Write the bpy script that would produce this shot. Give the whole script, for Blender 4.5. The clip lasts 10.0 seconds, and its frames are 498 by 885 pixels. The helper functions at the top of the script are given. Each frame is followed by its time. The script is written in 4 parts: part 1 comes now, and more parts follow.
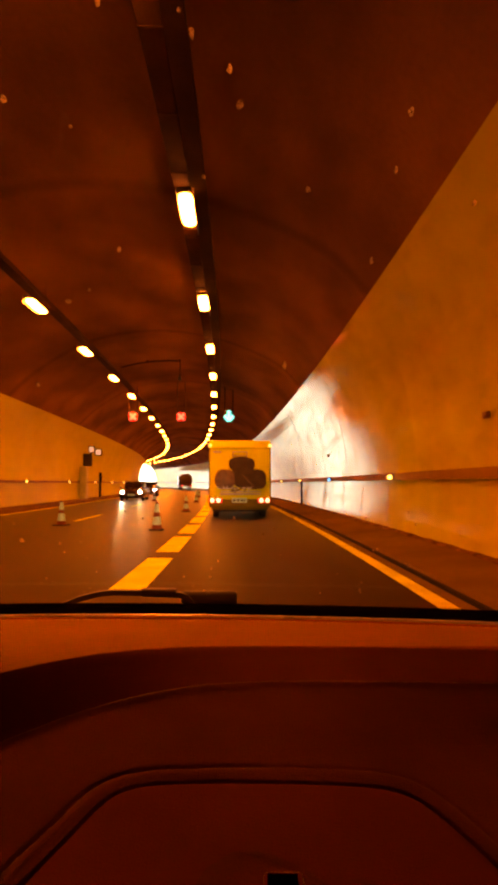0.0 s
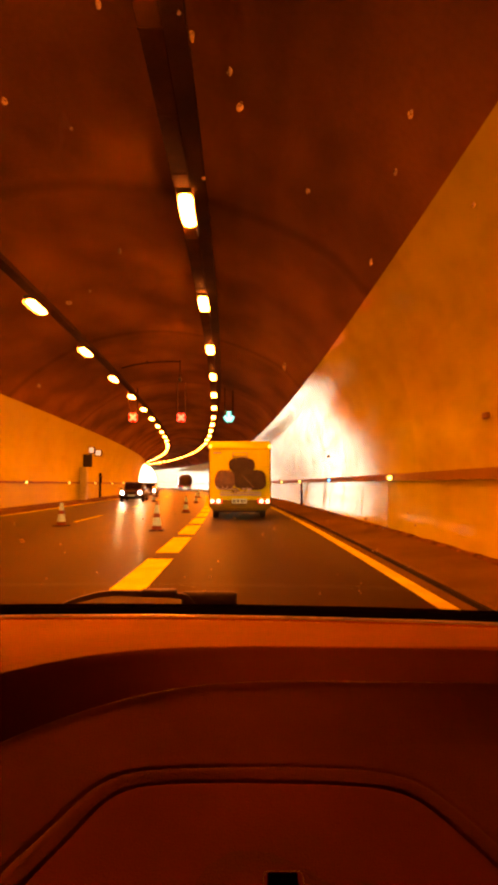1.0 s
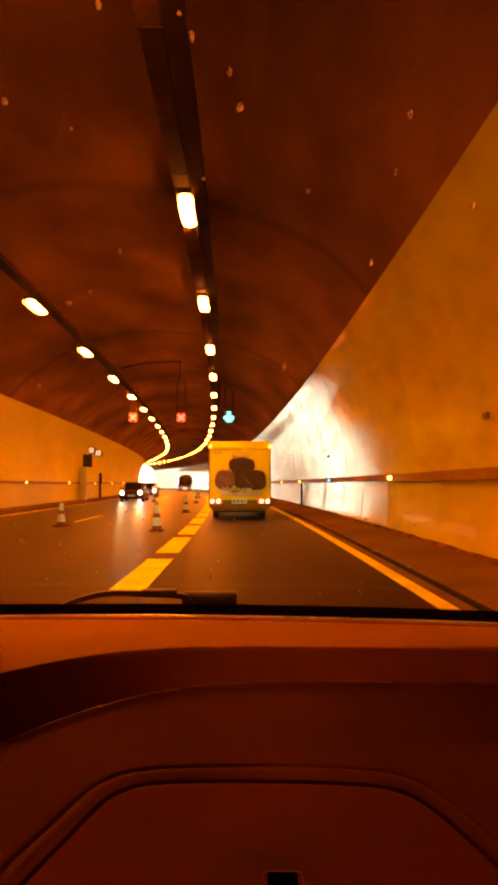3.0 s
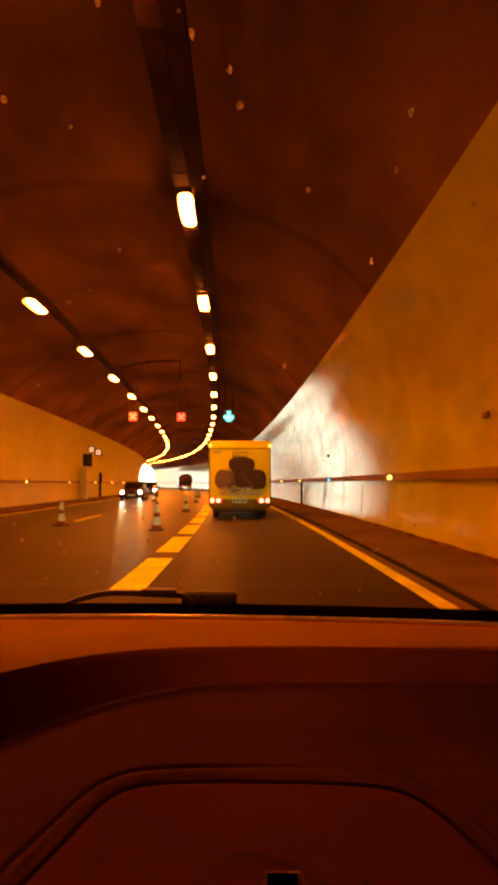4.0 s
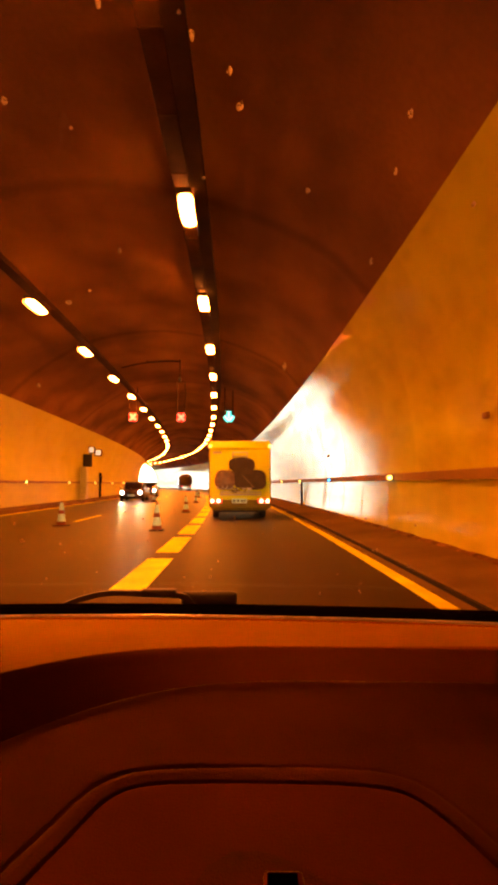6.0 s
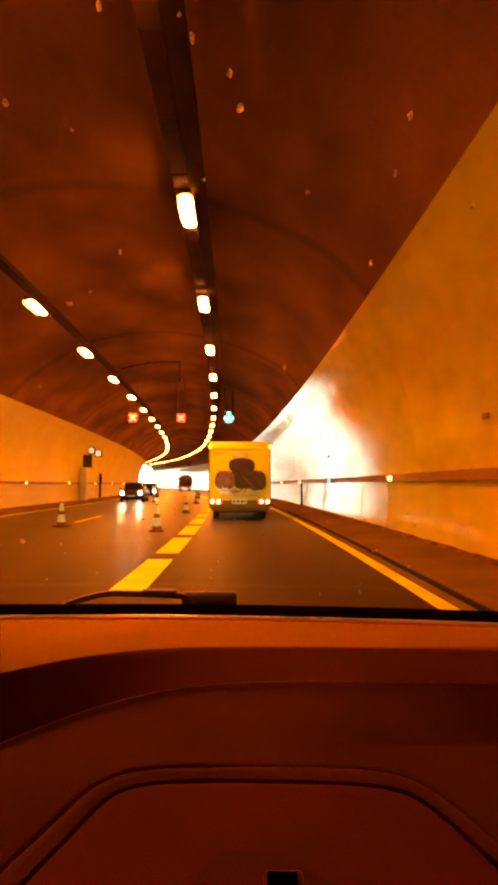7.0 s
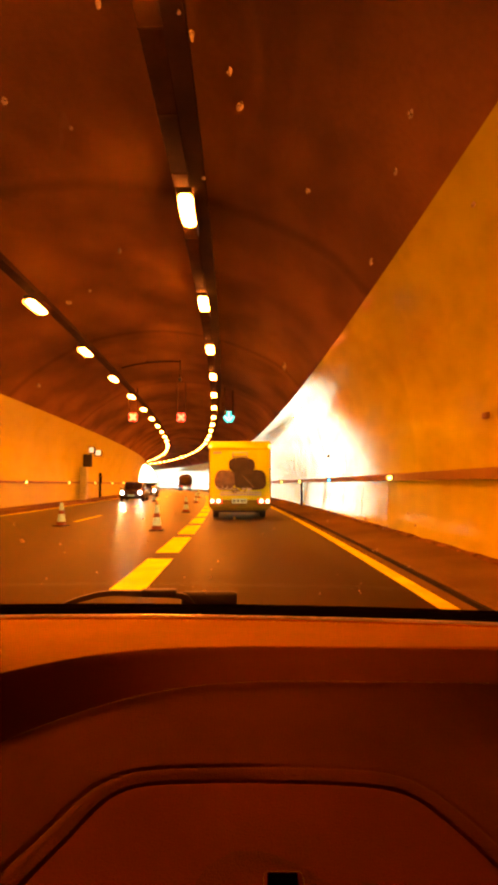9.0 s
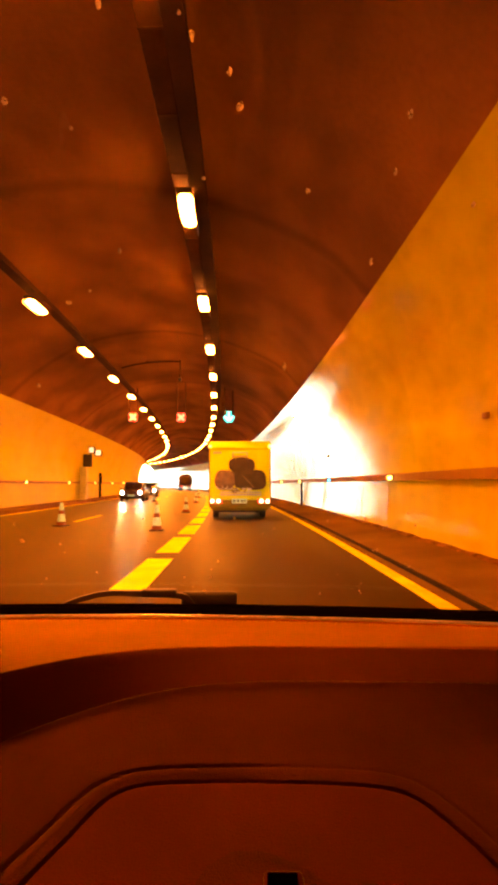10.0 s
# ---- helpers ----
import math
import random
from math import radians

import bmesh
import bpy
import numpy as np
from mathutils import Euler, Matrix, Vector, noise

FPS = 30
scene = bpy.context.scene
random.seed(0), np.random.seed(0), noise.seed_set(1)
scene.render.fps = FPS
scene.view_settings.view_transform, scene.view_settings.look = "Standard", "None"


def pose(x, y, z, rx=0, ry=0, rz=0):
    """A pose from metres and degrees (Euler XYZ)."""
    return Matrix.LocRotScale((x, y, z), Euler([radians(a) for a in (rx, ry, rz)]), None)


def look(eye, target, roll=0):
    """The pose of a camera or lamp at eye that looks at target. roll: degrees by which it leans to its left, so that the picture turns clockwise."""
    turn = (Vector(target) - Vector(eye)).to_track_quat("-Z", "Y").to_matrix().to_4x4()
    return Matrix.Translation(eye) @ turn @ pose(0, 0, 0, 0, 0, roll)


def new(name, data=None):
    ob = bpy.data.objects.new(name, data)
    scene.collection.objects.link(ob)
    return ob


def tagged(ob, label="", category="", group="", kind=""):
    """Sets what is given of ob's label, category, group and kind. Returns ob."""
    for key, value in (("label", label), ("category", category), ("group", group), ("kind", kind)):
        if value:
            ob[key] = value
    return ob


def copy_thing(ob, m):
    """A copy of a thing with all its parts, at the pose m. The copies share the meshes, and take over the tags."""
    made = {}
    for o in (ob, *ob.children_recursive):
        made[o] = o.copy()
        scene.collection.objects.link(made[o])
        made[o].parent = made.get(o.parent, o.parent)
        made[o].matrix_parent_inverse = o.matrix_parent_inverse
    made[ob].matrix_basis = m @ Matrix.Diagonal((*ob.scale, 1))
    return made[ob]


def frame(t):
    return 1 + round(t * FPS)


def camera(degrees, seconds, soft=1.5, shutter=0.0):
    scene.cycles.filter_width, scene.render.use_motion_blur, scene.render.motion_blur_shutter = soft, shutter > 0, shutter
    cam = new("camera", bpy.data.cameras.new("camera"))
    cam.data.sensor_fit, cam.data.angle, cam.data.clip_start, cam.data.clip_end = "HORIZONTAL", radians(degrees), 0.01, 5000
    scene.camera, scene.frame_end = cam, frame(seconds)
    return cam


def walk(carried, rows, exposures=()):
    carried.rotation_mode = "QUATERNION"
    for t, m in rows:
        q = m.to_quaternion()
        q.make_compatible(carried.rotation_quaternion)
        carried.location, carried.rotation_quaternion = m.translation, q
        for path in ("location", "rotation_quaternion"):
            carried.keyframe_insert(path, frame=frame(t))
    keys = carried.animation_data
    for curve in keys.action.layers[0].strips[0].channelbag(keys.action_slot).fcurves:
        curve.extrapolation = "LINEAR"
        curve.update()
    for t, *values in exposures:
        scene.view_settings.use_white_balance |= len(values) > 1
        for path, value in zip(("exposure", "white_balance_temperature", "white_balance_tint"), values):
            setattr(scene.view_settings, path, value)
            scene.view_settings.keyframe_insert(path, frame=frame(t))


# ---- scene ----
# A passenger's view in a car that stands in a curved road tunnel behind a motorhome.
# The road passes the camera at the origin along +Y and then bends to the left.
EYE = 1.32                      # height of the lens over the road

cam = camera(46.34, 10.0, soft=3.9)
TURNS = [  # seconds, pitch, yaw, millimetres ahead
    (0.0, 4.020, 0.315, 0.7), (0.5, 4.094, 0.315, -2.0), (1.0, 4.094, 0.315, -2.0), (1.5, 4.080, 0.315, -1.5), (2.0, 4.026, 0.315, 0.5),
    (2.5, 4.124, 0.315, -3.1), (4.0, 4.040, 0.315, -0.0), (4.5, 4.040, 0.315, -0.0), (5.0, 4.040, 0.315, -0.0), (5.5, 4.060, 0.315, -0.7),
    (7.0, 4.140, 0.315, -3.7), (7.5, 4.220, 0.315, -6.6), (8.0, 4.104, 0.315, -2.3), (8.5, 4.076, 0.315, -1.3), (9.0, 4.084, 0.315, -1.6),
    (9.5, 4.094, 0.315, -2.0), (10.0, 4.084, 0.315, -1.6)]
EXPOSURES = [  # seconds, stops, kelvin, tint
    (0.0, -0.74, 7900, 25), (0.5, -0.66, 7900, 25), (1.0, -0.28, 8000, 26), (1.5, -0.12, 8000, 25), (2.0, -0.24, 7800, 20),
    (2.5, -0.30, 7600, 14), (4.0, -0.82, 7100, 13), (4.5, -0.86, 7000, 12), (5.0, -0.75, 6800, 11), (5.5, -0.22, 6800, 12),
    (7.0, -0.12, 6900, 6), (7.5, 0.10, 6900, 4), (8.0, 0.28, 6850, 2), (8.5, 0.34, 6850, 1), (9.0, 0.13, 6800, 0),
    (9.5, 0.22, 6800, 0), (10.0, 0.43, 6900, 3)]
walk(cam, [(t, pose(0, ahead / 1000, EYE, 90 + pitch, 0, yaw)) for t, pitch, yaw, ahead in TURNS], EXPOSURES)

# ---- light ----
SODIUM = (1.0, 0.205, 0.018)    # high-pressure sodium lamps
LAMP_POWER = 430.0
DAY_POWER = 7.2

world = bpy.data.worlds.new("sky")
scene.world = world
world.use_nodes = True
wn = world.node_tree.nodes
sky = wn.new("ShaderNodeTexSky")
sky.sky_type, sky.sun_disc, sky.sun_elevation, sky.sun_rotation = "NISHITA", False, radians(40), radians(120)
wn["Background"].inputs["Strength"].default_value = 0.12
world.node_tree.links.new(sky.outputs[0], wn["Background"].inputs["Color"])


# dipped beams of the camera's own car
for x in (-0.92, 0.32):
    beam_data = bpy.data.lights.new("dipped_beam", "SPOT")
    beam_data.energy, beam_data.spot_size, beam_data.spot_blend, beam_data.shadow_soft_size = 1950, radians(46), 0.7, 0.07
    beam_data.color = (1.0, 0.66, 0.30)
    new("dipped_beam", beam_data).matrix_world = look((x, 2.32, 0.62), (x, 25, 0.35))

# ---- materials ----
def material(name):
    m = bpy.data.materials.new(name)
    m.use_nodes = True
    return m, m.node_tree.nodes, m.node_tree.links, m.node_tree.nodes["Principled BSDF"]


def noise_node(n, l, vec, scale, detail=6.0, rough=0.6):
    t = n.new("ShaderNodeTexNoise")
    t.inputs["Scale"].default_value, t.inputs["Detail"].default_value, t.inputs["Roughness"].default_value = scale, detail, rough
    if vec is not None:
        l.new(vec, t.inputs["Vector"])
    return t.outputs["Fac"]


def ramp_node(n, l, fac, a, b, ca, cb):
    r = n.new("ShaderNodeValToRGB")
    r.color_ramp.elements[0].position, r.color_ramp.elements[1].position = a, b
    r.color_ramp.elements[0].color, r.color_ramp.elements[1].color = (*ca, 1), (*cb, 1)
    l.new(fac, r.inputs["Fac"])
    return r.outputs["Color"]


def mult_node(n, l, a, b, fac=1.0):
    m = n.new("ShaderNodeMix")
    m.data_type, m.blend_type = "RGBA", "MULTIPLY"
    m.inputs["Factor"].default_value = fac
    l.new(a, m.inputs["A"]), l.new(b, m.inputs["B"])
    return m.outputs["Result"]


def surface(name, base, rough=0.6, vary=0.25, coarse=0.8, fine=30.0, bump=0.1, depth=0.01, metal=0.0, spec=0.5,
            stretch=(1, 1, 1), uv=False, rough_vary=0.12, coat=0.0):
    """A painted, mineral or plastic surface: two scales of tone, uneven gloss and fine relief."""
    m, n, l, p = material(name)
    tc = n.new("ShaderNodeTexCoord")
    mp = n.new("ShaderNodeMapping")
    mp.inputs["Scale"].default_value = stretch
    l.new(tc.outputs["UV" if uv else "Object"], mp.inputs["Vector"])
    v = mp.outputs["Vector"]
    big, small = noise_node(n, l, v, coarse), noise_node(n, l, v, fine, 4.0)
    lo, hi = tuple(c * (1 - vary) for c in base), tuple(min(1, c * (1 + vary)) for c in base)
    col = ramp_node(n, l, big, 0.35, 0.68, lo, hi)
    col = mult_node(n, l, col, ramp_node(n, l, small, 0.3, 0.7, (1 - vary * 0.6,) * 3, (1, 1, 1)))
    l.new(col, p.inputs["Base Color"])
    mr = n.new("ShaderNodeMapRange")
    mr.inputs["To Min"].default_value, mr.inputs["To Max"].default_value = max(0.02, rough - rough_vary), min(1, rough + rough_vary)
    l.new(big, mr.inputs["Value"]), l.new(mr.outputs[0], p.inputs["Roughness"])
    p.inputs["Metallic"].default_value, p.inputs["Specular IOR Level"].default_value = metal, spec
    p.inputs["Coat Weight"].default_value = coat
    if bump:
        b = n.new("ShaderNodeBump")
        b.inputs["Strength"].default_value, b.inputs["Distance"].default_value = bump, depth
        l.new(small, b.inputs["Height"]), l.new(b.outputs[0], p.inputs["Normal"])
    return m


def glowing(name, color, power):
    m, n, l, p = material(name)
    p.inputs["Base Color"].default_value = (*color, 1)
    p.inputs["Emission Color"].default_value = (*color, 1)
    p.inputs["Emission Strength"].default_value = power
    return m


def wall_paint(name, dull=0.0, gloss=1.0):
    """Glossy light wall coating of a tunnel: grime streaks, runs and dull smears; dull adds roughness, gloss scales the
    reflections. UV in metres.
    """
    m, n, l, p = material(name)
    tc = n.new("ShaderNodeTexCoord")
    uv = tc.outputs["UV"]

    def mapped(sc):
        mp = n.new("ShaderNodeMapping")
        mp.inputs["Scale"].default_value = sc
        l.new(uv, mp.inputs["Vector"])
        return mp.outputs["Vector"]
    cloud = noise_node(n, l, mapped((0.35, 0.5, 1)), 1.0, 5)
    streak = noise_node(n, l, mapped((2.2, 0.25, 1)), 1.0, 5)
    grain = noise_node(n, l, mapped((1, 1, 1)), 24.0, 4)
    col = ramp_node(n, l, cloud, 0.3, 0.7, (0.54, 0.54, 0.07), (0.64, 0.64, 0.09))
    col = mult_node(n, l, col, ramp_node(n, l, streak, 0.3, 0.65, (0.94, 0.935, 0.92), (1, 1, 1)))
    spots = noise_node(n, l, mapped((1.1, 1.6, 1)), 1.3, 3)
    col = mult_node(n, l, col, ramp_node(n, l, spots, 0.25, 0.50, (0.88, 0.86, 0.82), (1, 1, 1)))
    l.new(col, p.inputs["Base Color"])
    mr = n.new("ShaderNodeMapRange")
    mr.inputs["From Min"].default_value, mr.inputs["From Max"].default_value = 0.3, 0.7
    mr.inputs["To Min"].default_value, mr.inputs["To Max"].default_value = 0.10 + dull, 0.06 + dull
    l.new(spots, mr.inputs["Value"])
    flakes = ramp_node(n, l, noise_node(n, l, mapped((0.9, 0.75, 1)), 1.0, 4, 0.55), 0.42, 0.72, (0, 0, 0), (0.040, 0.040, 0.040))
    # dull smears of dried dirt on the gloss, and runs of water down the wall
    smear = ramp_node(n, l, noise_node(n, l, mapped((0.29, 1.45, 1)), 1.0, 6, 0.68), 0.60, 0.72, (0, 0, 0), (0.06,) * 3)
    runs = ramp_node(n, l, noise_node(n, l, mapped((0.75, 0.10, 1)), 1.0, 5, 0.6), 0.50, 0.66, (0, 0, 0), (0.14,) * 3)
    # the runs stay in the splash zone under the duct
    sep, low, splash = n.new("ShaderNodeSeparateXYZ"), n.new("ShaderNodeMath"), n.new("ShaderNodeMath")
    l.new(uv, sep.inputs[0]), l.new(sep.outputs[1], low.inputs[0])
    low.operation, low.inputs[1].default_value, splash.operation = "LESS_THAN", 1.45, "MULTIPLY"
    l.new(low.outputs[0], splash.inputs[0]), l.new(runs, splash.inputs[1])
    total = mr.outputs[0]
    for more in (flakes, smear, splash.outputs[0]):
        add = n.new("ShaderNodeMath")
        l.new(total, add.inputs[0]), l.new(more, add.inputs[1])
        total = add.outputs[0]
    l.new(total, p.inputs["Roughness"])
    b = n.new("ShaderNodeBump")
    b.inputs["Strength"].default_value, b.inputs["Distance"].default_value = 0.06, 0.01
    l.new(grain, b.inputs["Height"]), l.new(b.outputs[0], p.inputs["Normal"])
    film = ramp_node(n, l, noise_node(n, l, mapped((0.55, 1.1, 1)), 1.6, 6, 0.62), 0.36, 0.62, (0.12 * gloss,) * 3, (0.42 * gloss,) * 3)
    wash = ramp_node(n, l, noise_node(n, l, mapped((0.8, 0.15, 1)), 1.0, 4, 0.6), 0.30, 0.60, (0.45,) * 3, (1, 1, 1))
    film = mult_node(n, l, film, wash)
    # flakes of dull soot on the gloss, and a thin joint every panel
    soot = noise_node(n, l, mapped((0.42, 1.9, 1)), 1.0, 6, 0.60)
    film = mult_node(n, l, film, ramp_node(n, l, soot, 0.50, 0.60, (1, 1, 1), (0.22,) * 3))
    cut, seam = n.new("ShaderNodeSeparateXYZ"), n.new("ShaderNodeMath")
    l.new(mapped((1 / 6.2, 1, 1)), cut.inputs[0])
    seam.operation, seam.inputs[1].default_value = "PINGPONG", 0.5
    l.new(cut.outputs[0], seam.inputs[0])
    film = mult_node(n, l, film, ramp_node(n, l, seam.outputs[0], 0.010, 0.022, (0.30,) * 3, (1, 1, 1)))
    l.new(film, p.inputs["Specular IOR Level"])
    p.inputs["Specular Tint"].default_value = (0.70, 1.0, 0.46, 1)
    return m


def vault_concrete(name):
    """Sooty sprayed concrete: dark, blotchy, with broad cross bands. UV in metres."""
    m, n, l, p = material(name)
    tc = n.new("ShaderNodeTexCoord")

    def mapped(sc):
        mp = n.new("ShaderNodeMapping")
        mp.inputs["Scale"].default_value = sc
        l.new(tc.outputs["UV"], mp.inputs["Vector"])
        return mp.outputs["Vector"]
    cloud = noise_node(n, l, mapped((0.22, 0.35, 1)), 1.0, 4, 0.5)
    bands = noise_node(n, l, mapped((0.09, 0.04, 1)), 1.0, 1)
    grain = noise_node(n, l, mapped((1, 1, 1)), 9.0, 6)
    col = ramp_node(n, l, cloud, 0.32, 0.7, (0.158, 0.078, 0.036), (0.40, 0.200, 0.090))
    col = mult_node(n, l, col, ramp_node(n, l, bands, 0.4, 0.6, (0.8, 0.78, 0.75), (1, 1, 1)))
    col = mult_node(n, l, col, ramp_node(n, l, grain, 0.3, 0.7, (0.86, 0.85, 0.83), (1, 1, 1)))
    # casting joints across the vault
    sep, wrap = n.new("ShaderNodeSeparateXYZ"), n.new("ShaderNodeMath")
    l.new(mapped((1 / 12.4, 1, 1)), sep.inputs[0])
    wrap.operation = "PINGPONG"
    wrap.inputs[1].default_value = 0.5
    l.new(sep.outputs[0], wrap.inputs[0])
    col = mult_node(n, l, col, ramp_node(n, l, wrap.outputs[0], 0.006, 0.030, (0.74, 0.73, 0.72), (1, 1, 1)))
    l.new(col, p.inputs["Base Color"])
    p.inputs["Roughness"].default_value = 0.9
    p.inputs["Specular IOR Level"].default_value = 0.1
    b = n.new("ShaderNodeBump")
    b.inputs["Strength"].default_value, b.inputs["Distance"].default_value = 0.06, 0.02
    l.new(grain, b.inputs["Height"]), l.new(b.outputs[0], p.inputs["Normal"])
    return m


def asphalt(name):
    m, n, l, p = material(name)
    tc = n.new("ShaderNodeTexCoord")

    def mapped(sc):
        mp = n.new("ShaderNodeMapping")
        mp.inputs["Scale"].default_value = sc
        l.new(tc.outputs["UV"], mp.inputs["Vector"])
        return mp.outputs["Vector"]
    lanes = noise_node(n, l, mapped((0.03, 1.1, 1)), 1.0, 4)
    patches = noise_node(n, l, mapped((0.25, 0.4, 1)), 1.0, 6)
    grit = noise_node(n, l, mapped((1, 1, 1)), 90.0, 3)
    col = ramp_node(n, l, lanes, 0.3, 0.7, (0.042, 0.019, 0.001), (0.068, 0.030, 0.002))
    col = mult_node(n, l, col, ramp_node(n, l, patches, 0.3, 0.65, (0.75, 0.75, 0.75), (1, 1, 1)))
    col = mult_node(n, l, col, ramp_node(n, l, grit, 0.3, 0.7, (0.6, 0.6, 0.6), (1, 1, 1)))
    l.new(col, p.inputs["Base Color"])
    mr = n.new("ShaderNodeMapRange")
    mr.inputs["To Min"].default_value, mr.inputs["To Max"].default_value = 0.28, 0.40
    p.inputs["Specular IOR Level"].default_value = 0.0
    l.new(lanes, mr.inputs["Value"]), l.new(mr.outputs[0], p.inputs["Roughness"])
    b = n.new("ShaderNodeBump")
    b.inputs["Strength"].default_value, b.inputs["Distance"].default_value = 0.25, 0.006
    l.new(grit, b.inputs["Height"]), l.new(b.outputs[0], p.inputs["Normal"])
    return m


def clear_glass(name):
    m, n, l, p = material(name)
    tr, gl, mix = n.new("ShaderNodeBsdfTransparent"), n.new("ShaderNodeBsdfGlossy"), n.new("ShaderNodeMixShader")
    tr.inputs["Color"].default_value = (0.93, 0.95, 0.94, 1)
    gl.inputs["Roughness"].default_value = 0.02
    mix.inputs["Fac"].default_value = 0.035
    l.new(tr.outputs[0], mix.inputs[1]), l.new(gl.outputs[0], mix.inputs[2])
    l.new(mix.outputs[0], n["Material Output"].inputs["Surface"])
    return m


def splat_matter(name):
    m, n, l, p = material(name)
    d, t, a = n.new("ShaderNodeBsdfDiffuse"), n.new("ShaderNodeBsdfTranslucent"), n.new("ShaderNodeMixShader")
    d.inputs["Color"].default_value = t.inputs["Color"].default_value = (0.56, 0.46, 0.30, 1)
    a.inputs["Fac"].default_value = 0.65
    l.new(d.outputs[0], a.inputs[1]), l.new(t.outputs[0], a.inputs[2])
    tr, mix = n.new("ShaderNodeBsdfTransparent"), n.new("ShaderNodeMixShader")
    f = ramp_node(n, l, noise_node(n, l, n.new("ShaderNodeTexCoord").outputs["Object"], 260.0, 3), 0.3, 0.7, (0.25,) * 3, (0.9,) * 3)
    l.new(f, mix.inputs["Fac"]), l.new(tr.outputs[0], mix.inputs[1]), l.new(a.outputs[0], mix.inputs[2])
    l.new(mix.outputs[0], n["Material Output"].inputs["Surface"])
    return m


M_WALL = wall_paint("wall_paint")
# rougher copy of the same paint, made to lose its pale reflections
M_MATT = wall_paint("matt_wall_paint", 0.36, 0.12)
M_VAULT = vault_concrete("sooty_concrete")
M_ROAD = asphalt("asphalt")
M_WALK = surface("walkway_concrete", (0.175, 0.112, 0.036), 0.85, 0.3, 0.45, 14, 0.3, 0.012, uv=True, spec=0.05)
M_DIRT = surface("brown_dirt", (0.22, 0.120, 0.040), 0.95, 0.6, 3.0, 40, 0.5, 0.02, spec=0.05)
M_KERB = surface("kerb_shade_and_dark_steel", (0.022, 0.019, 0.016), 0.9, 0.3, 0.8, 20, 0.2, spec=0.1)
M_LINE = surface("road_paint", (0.80, 0.82, 0.03), 0.8, 0.18, 1.6, 60, 0.2, 0.004, spec=0.1)
M_RAIL = surface("painted_steel_duct", (0.30, 0.19, 0.06), 0.6, 0.2, 0.7, 20, 0.05, spec=0.2)
M_TRAY = surface("cable_tray_steel", (0.062, 0.029, 0.013), 0.85, 0.3, 1.0, 12, 0.1, spec=0.1)
M_SOOT = surface("sooty_steel", (0.064, 0.028, 0.012), 0.9, 0.35, 1.5, 14, 0.1, spec=0.1)
M_LAMP = glowing("sodium_lamp_glass", SODIUM, LAMP_POWER)
M_HOUSING = surface("lamp_housing", (0.10, 0.09, 0.08), 0.5, 0.2, 3, 40, 0.05, metal=0.4)
M_MARK = glowing("marker_glow", (1.0, 0.66, 0.12), 8.0)
M_BLUEMARK = glowing("blue_marker_glow", (0.06, 0.42, 1.0), 5.0)
M_SEAL = surface("matt_black_seal", (0.0015, 0.0012, 0.001), 1.0, 0.2, 6, 200, 0.05, 0.001, spec=0.0)
M_BLACK = surface("black_plastic", (0.012, 0.012, 0.012), 0.55, 0.2, 6, 200, 0.05, 0.001)
M_WIPER = surface("worn_wiper_black", (0.030, 0.014, 0.007), 0.55, 0.3, 20, 300, 0.1, 0.001)
M_BLADE = surface("dusty_blade_rubber", (0.026, 0.014, 0.007), 0.6, 0.3, 20, 300, 0.1, 0.001)
M_RED = glowing("red_signal", (1.0, 0.012, 0.004), 7.0)
M_HOT = glowing("red_glare_core", (1.0, 0.20, 0.12), 3.4)
M_HOTGREEN = glowing("green_glare_core", (0.25, 1.0, 0.95), 3.0)
M_GREEN = glowing("green_signal", (0.002, 0.62, 0.58), 2.6)
M_DAY = glowing("daylight_glow", (0.88, 0.97, 0.80), DAY_POWER)
M_ORANGE = surface("cone_orange_plastic", (0.13, 0.022, 0.006), 0.5, 0.25, 5, 60, 0.05)
M_REFLECT = surface("white_reflective_foil", (0.36, 0.72, 1.0), 0.35, 0.1, 9, 90, 0.03)
M_PLATE = surface("pale_number_plate", (0.60, 0.95, 1.0), 0.4, 0.08, 9, 90, 0.03)
M_RUBBER = surface("black_rubber", (0.02, 0.02, 0.02), 0.8, 0.25, 8, 80, 0.1)
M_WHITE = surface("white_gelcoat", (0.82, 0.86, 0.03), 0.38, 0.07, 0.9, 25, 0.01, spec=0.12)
M_GREY = surface("grey_bumper_plastic", (0.17, 0.145, 0.02), 0.55, 0.15, 2, 50, 0.05, spec=0.12)
M_COVER = surface("dark_cover_cloth", (0.060, 0.042, 0.022), 0.85, 0.35, 3.0, 60, 0.4, 0.01)
M_COVER2 = surface("brown_cover_cloth", (0.17, 0.10, 0.04), 0.42, 0.4, 4.0, 60, 0.4, 0.01)
M_ALU = surface("brushed_aluminium", (0.62, 0.62, 0.63), 0.32, 0.12, 6, 90, 0.03, metal=0.9)
M_TAIL = glowing("tail_lamp_red", (1.0, 0.05, 0.03), 1.0)
M_TAILHOT = glowing("tail_lamp_bulb", (1.0, 0.72, 0.40), 4.5)
M_AMBER = glowing("clearance_lamp", (1.0, 0.55, 0.10), 5.0)
M_HEAD = glowing("headlamp_glow", (1.0, 0.98, 0.95), 22.0)
M_CARPAINT = surface("dark_car_paint", (0.018, 0.018, 0.02), 0.25, 0.1, 3, 60, 0.0, coat=0.8)
M_TINT = surface("tinted_glass", (0.01, 0.01, 0.012), 0.08, 0.1, 2, 20, 0.0)
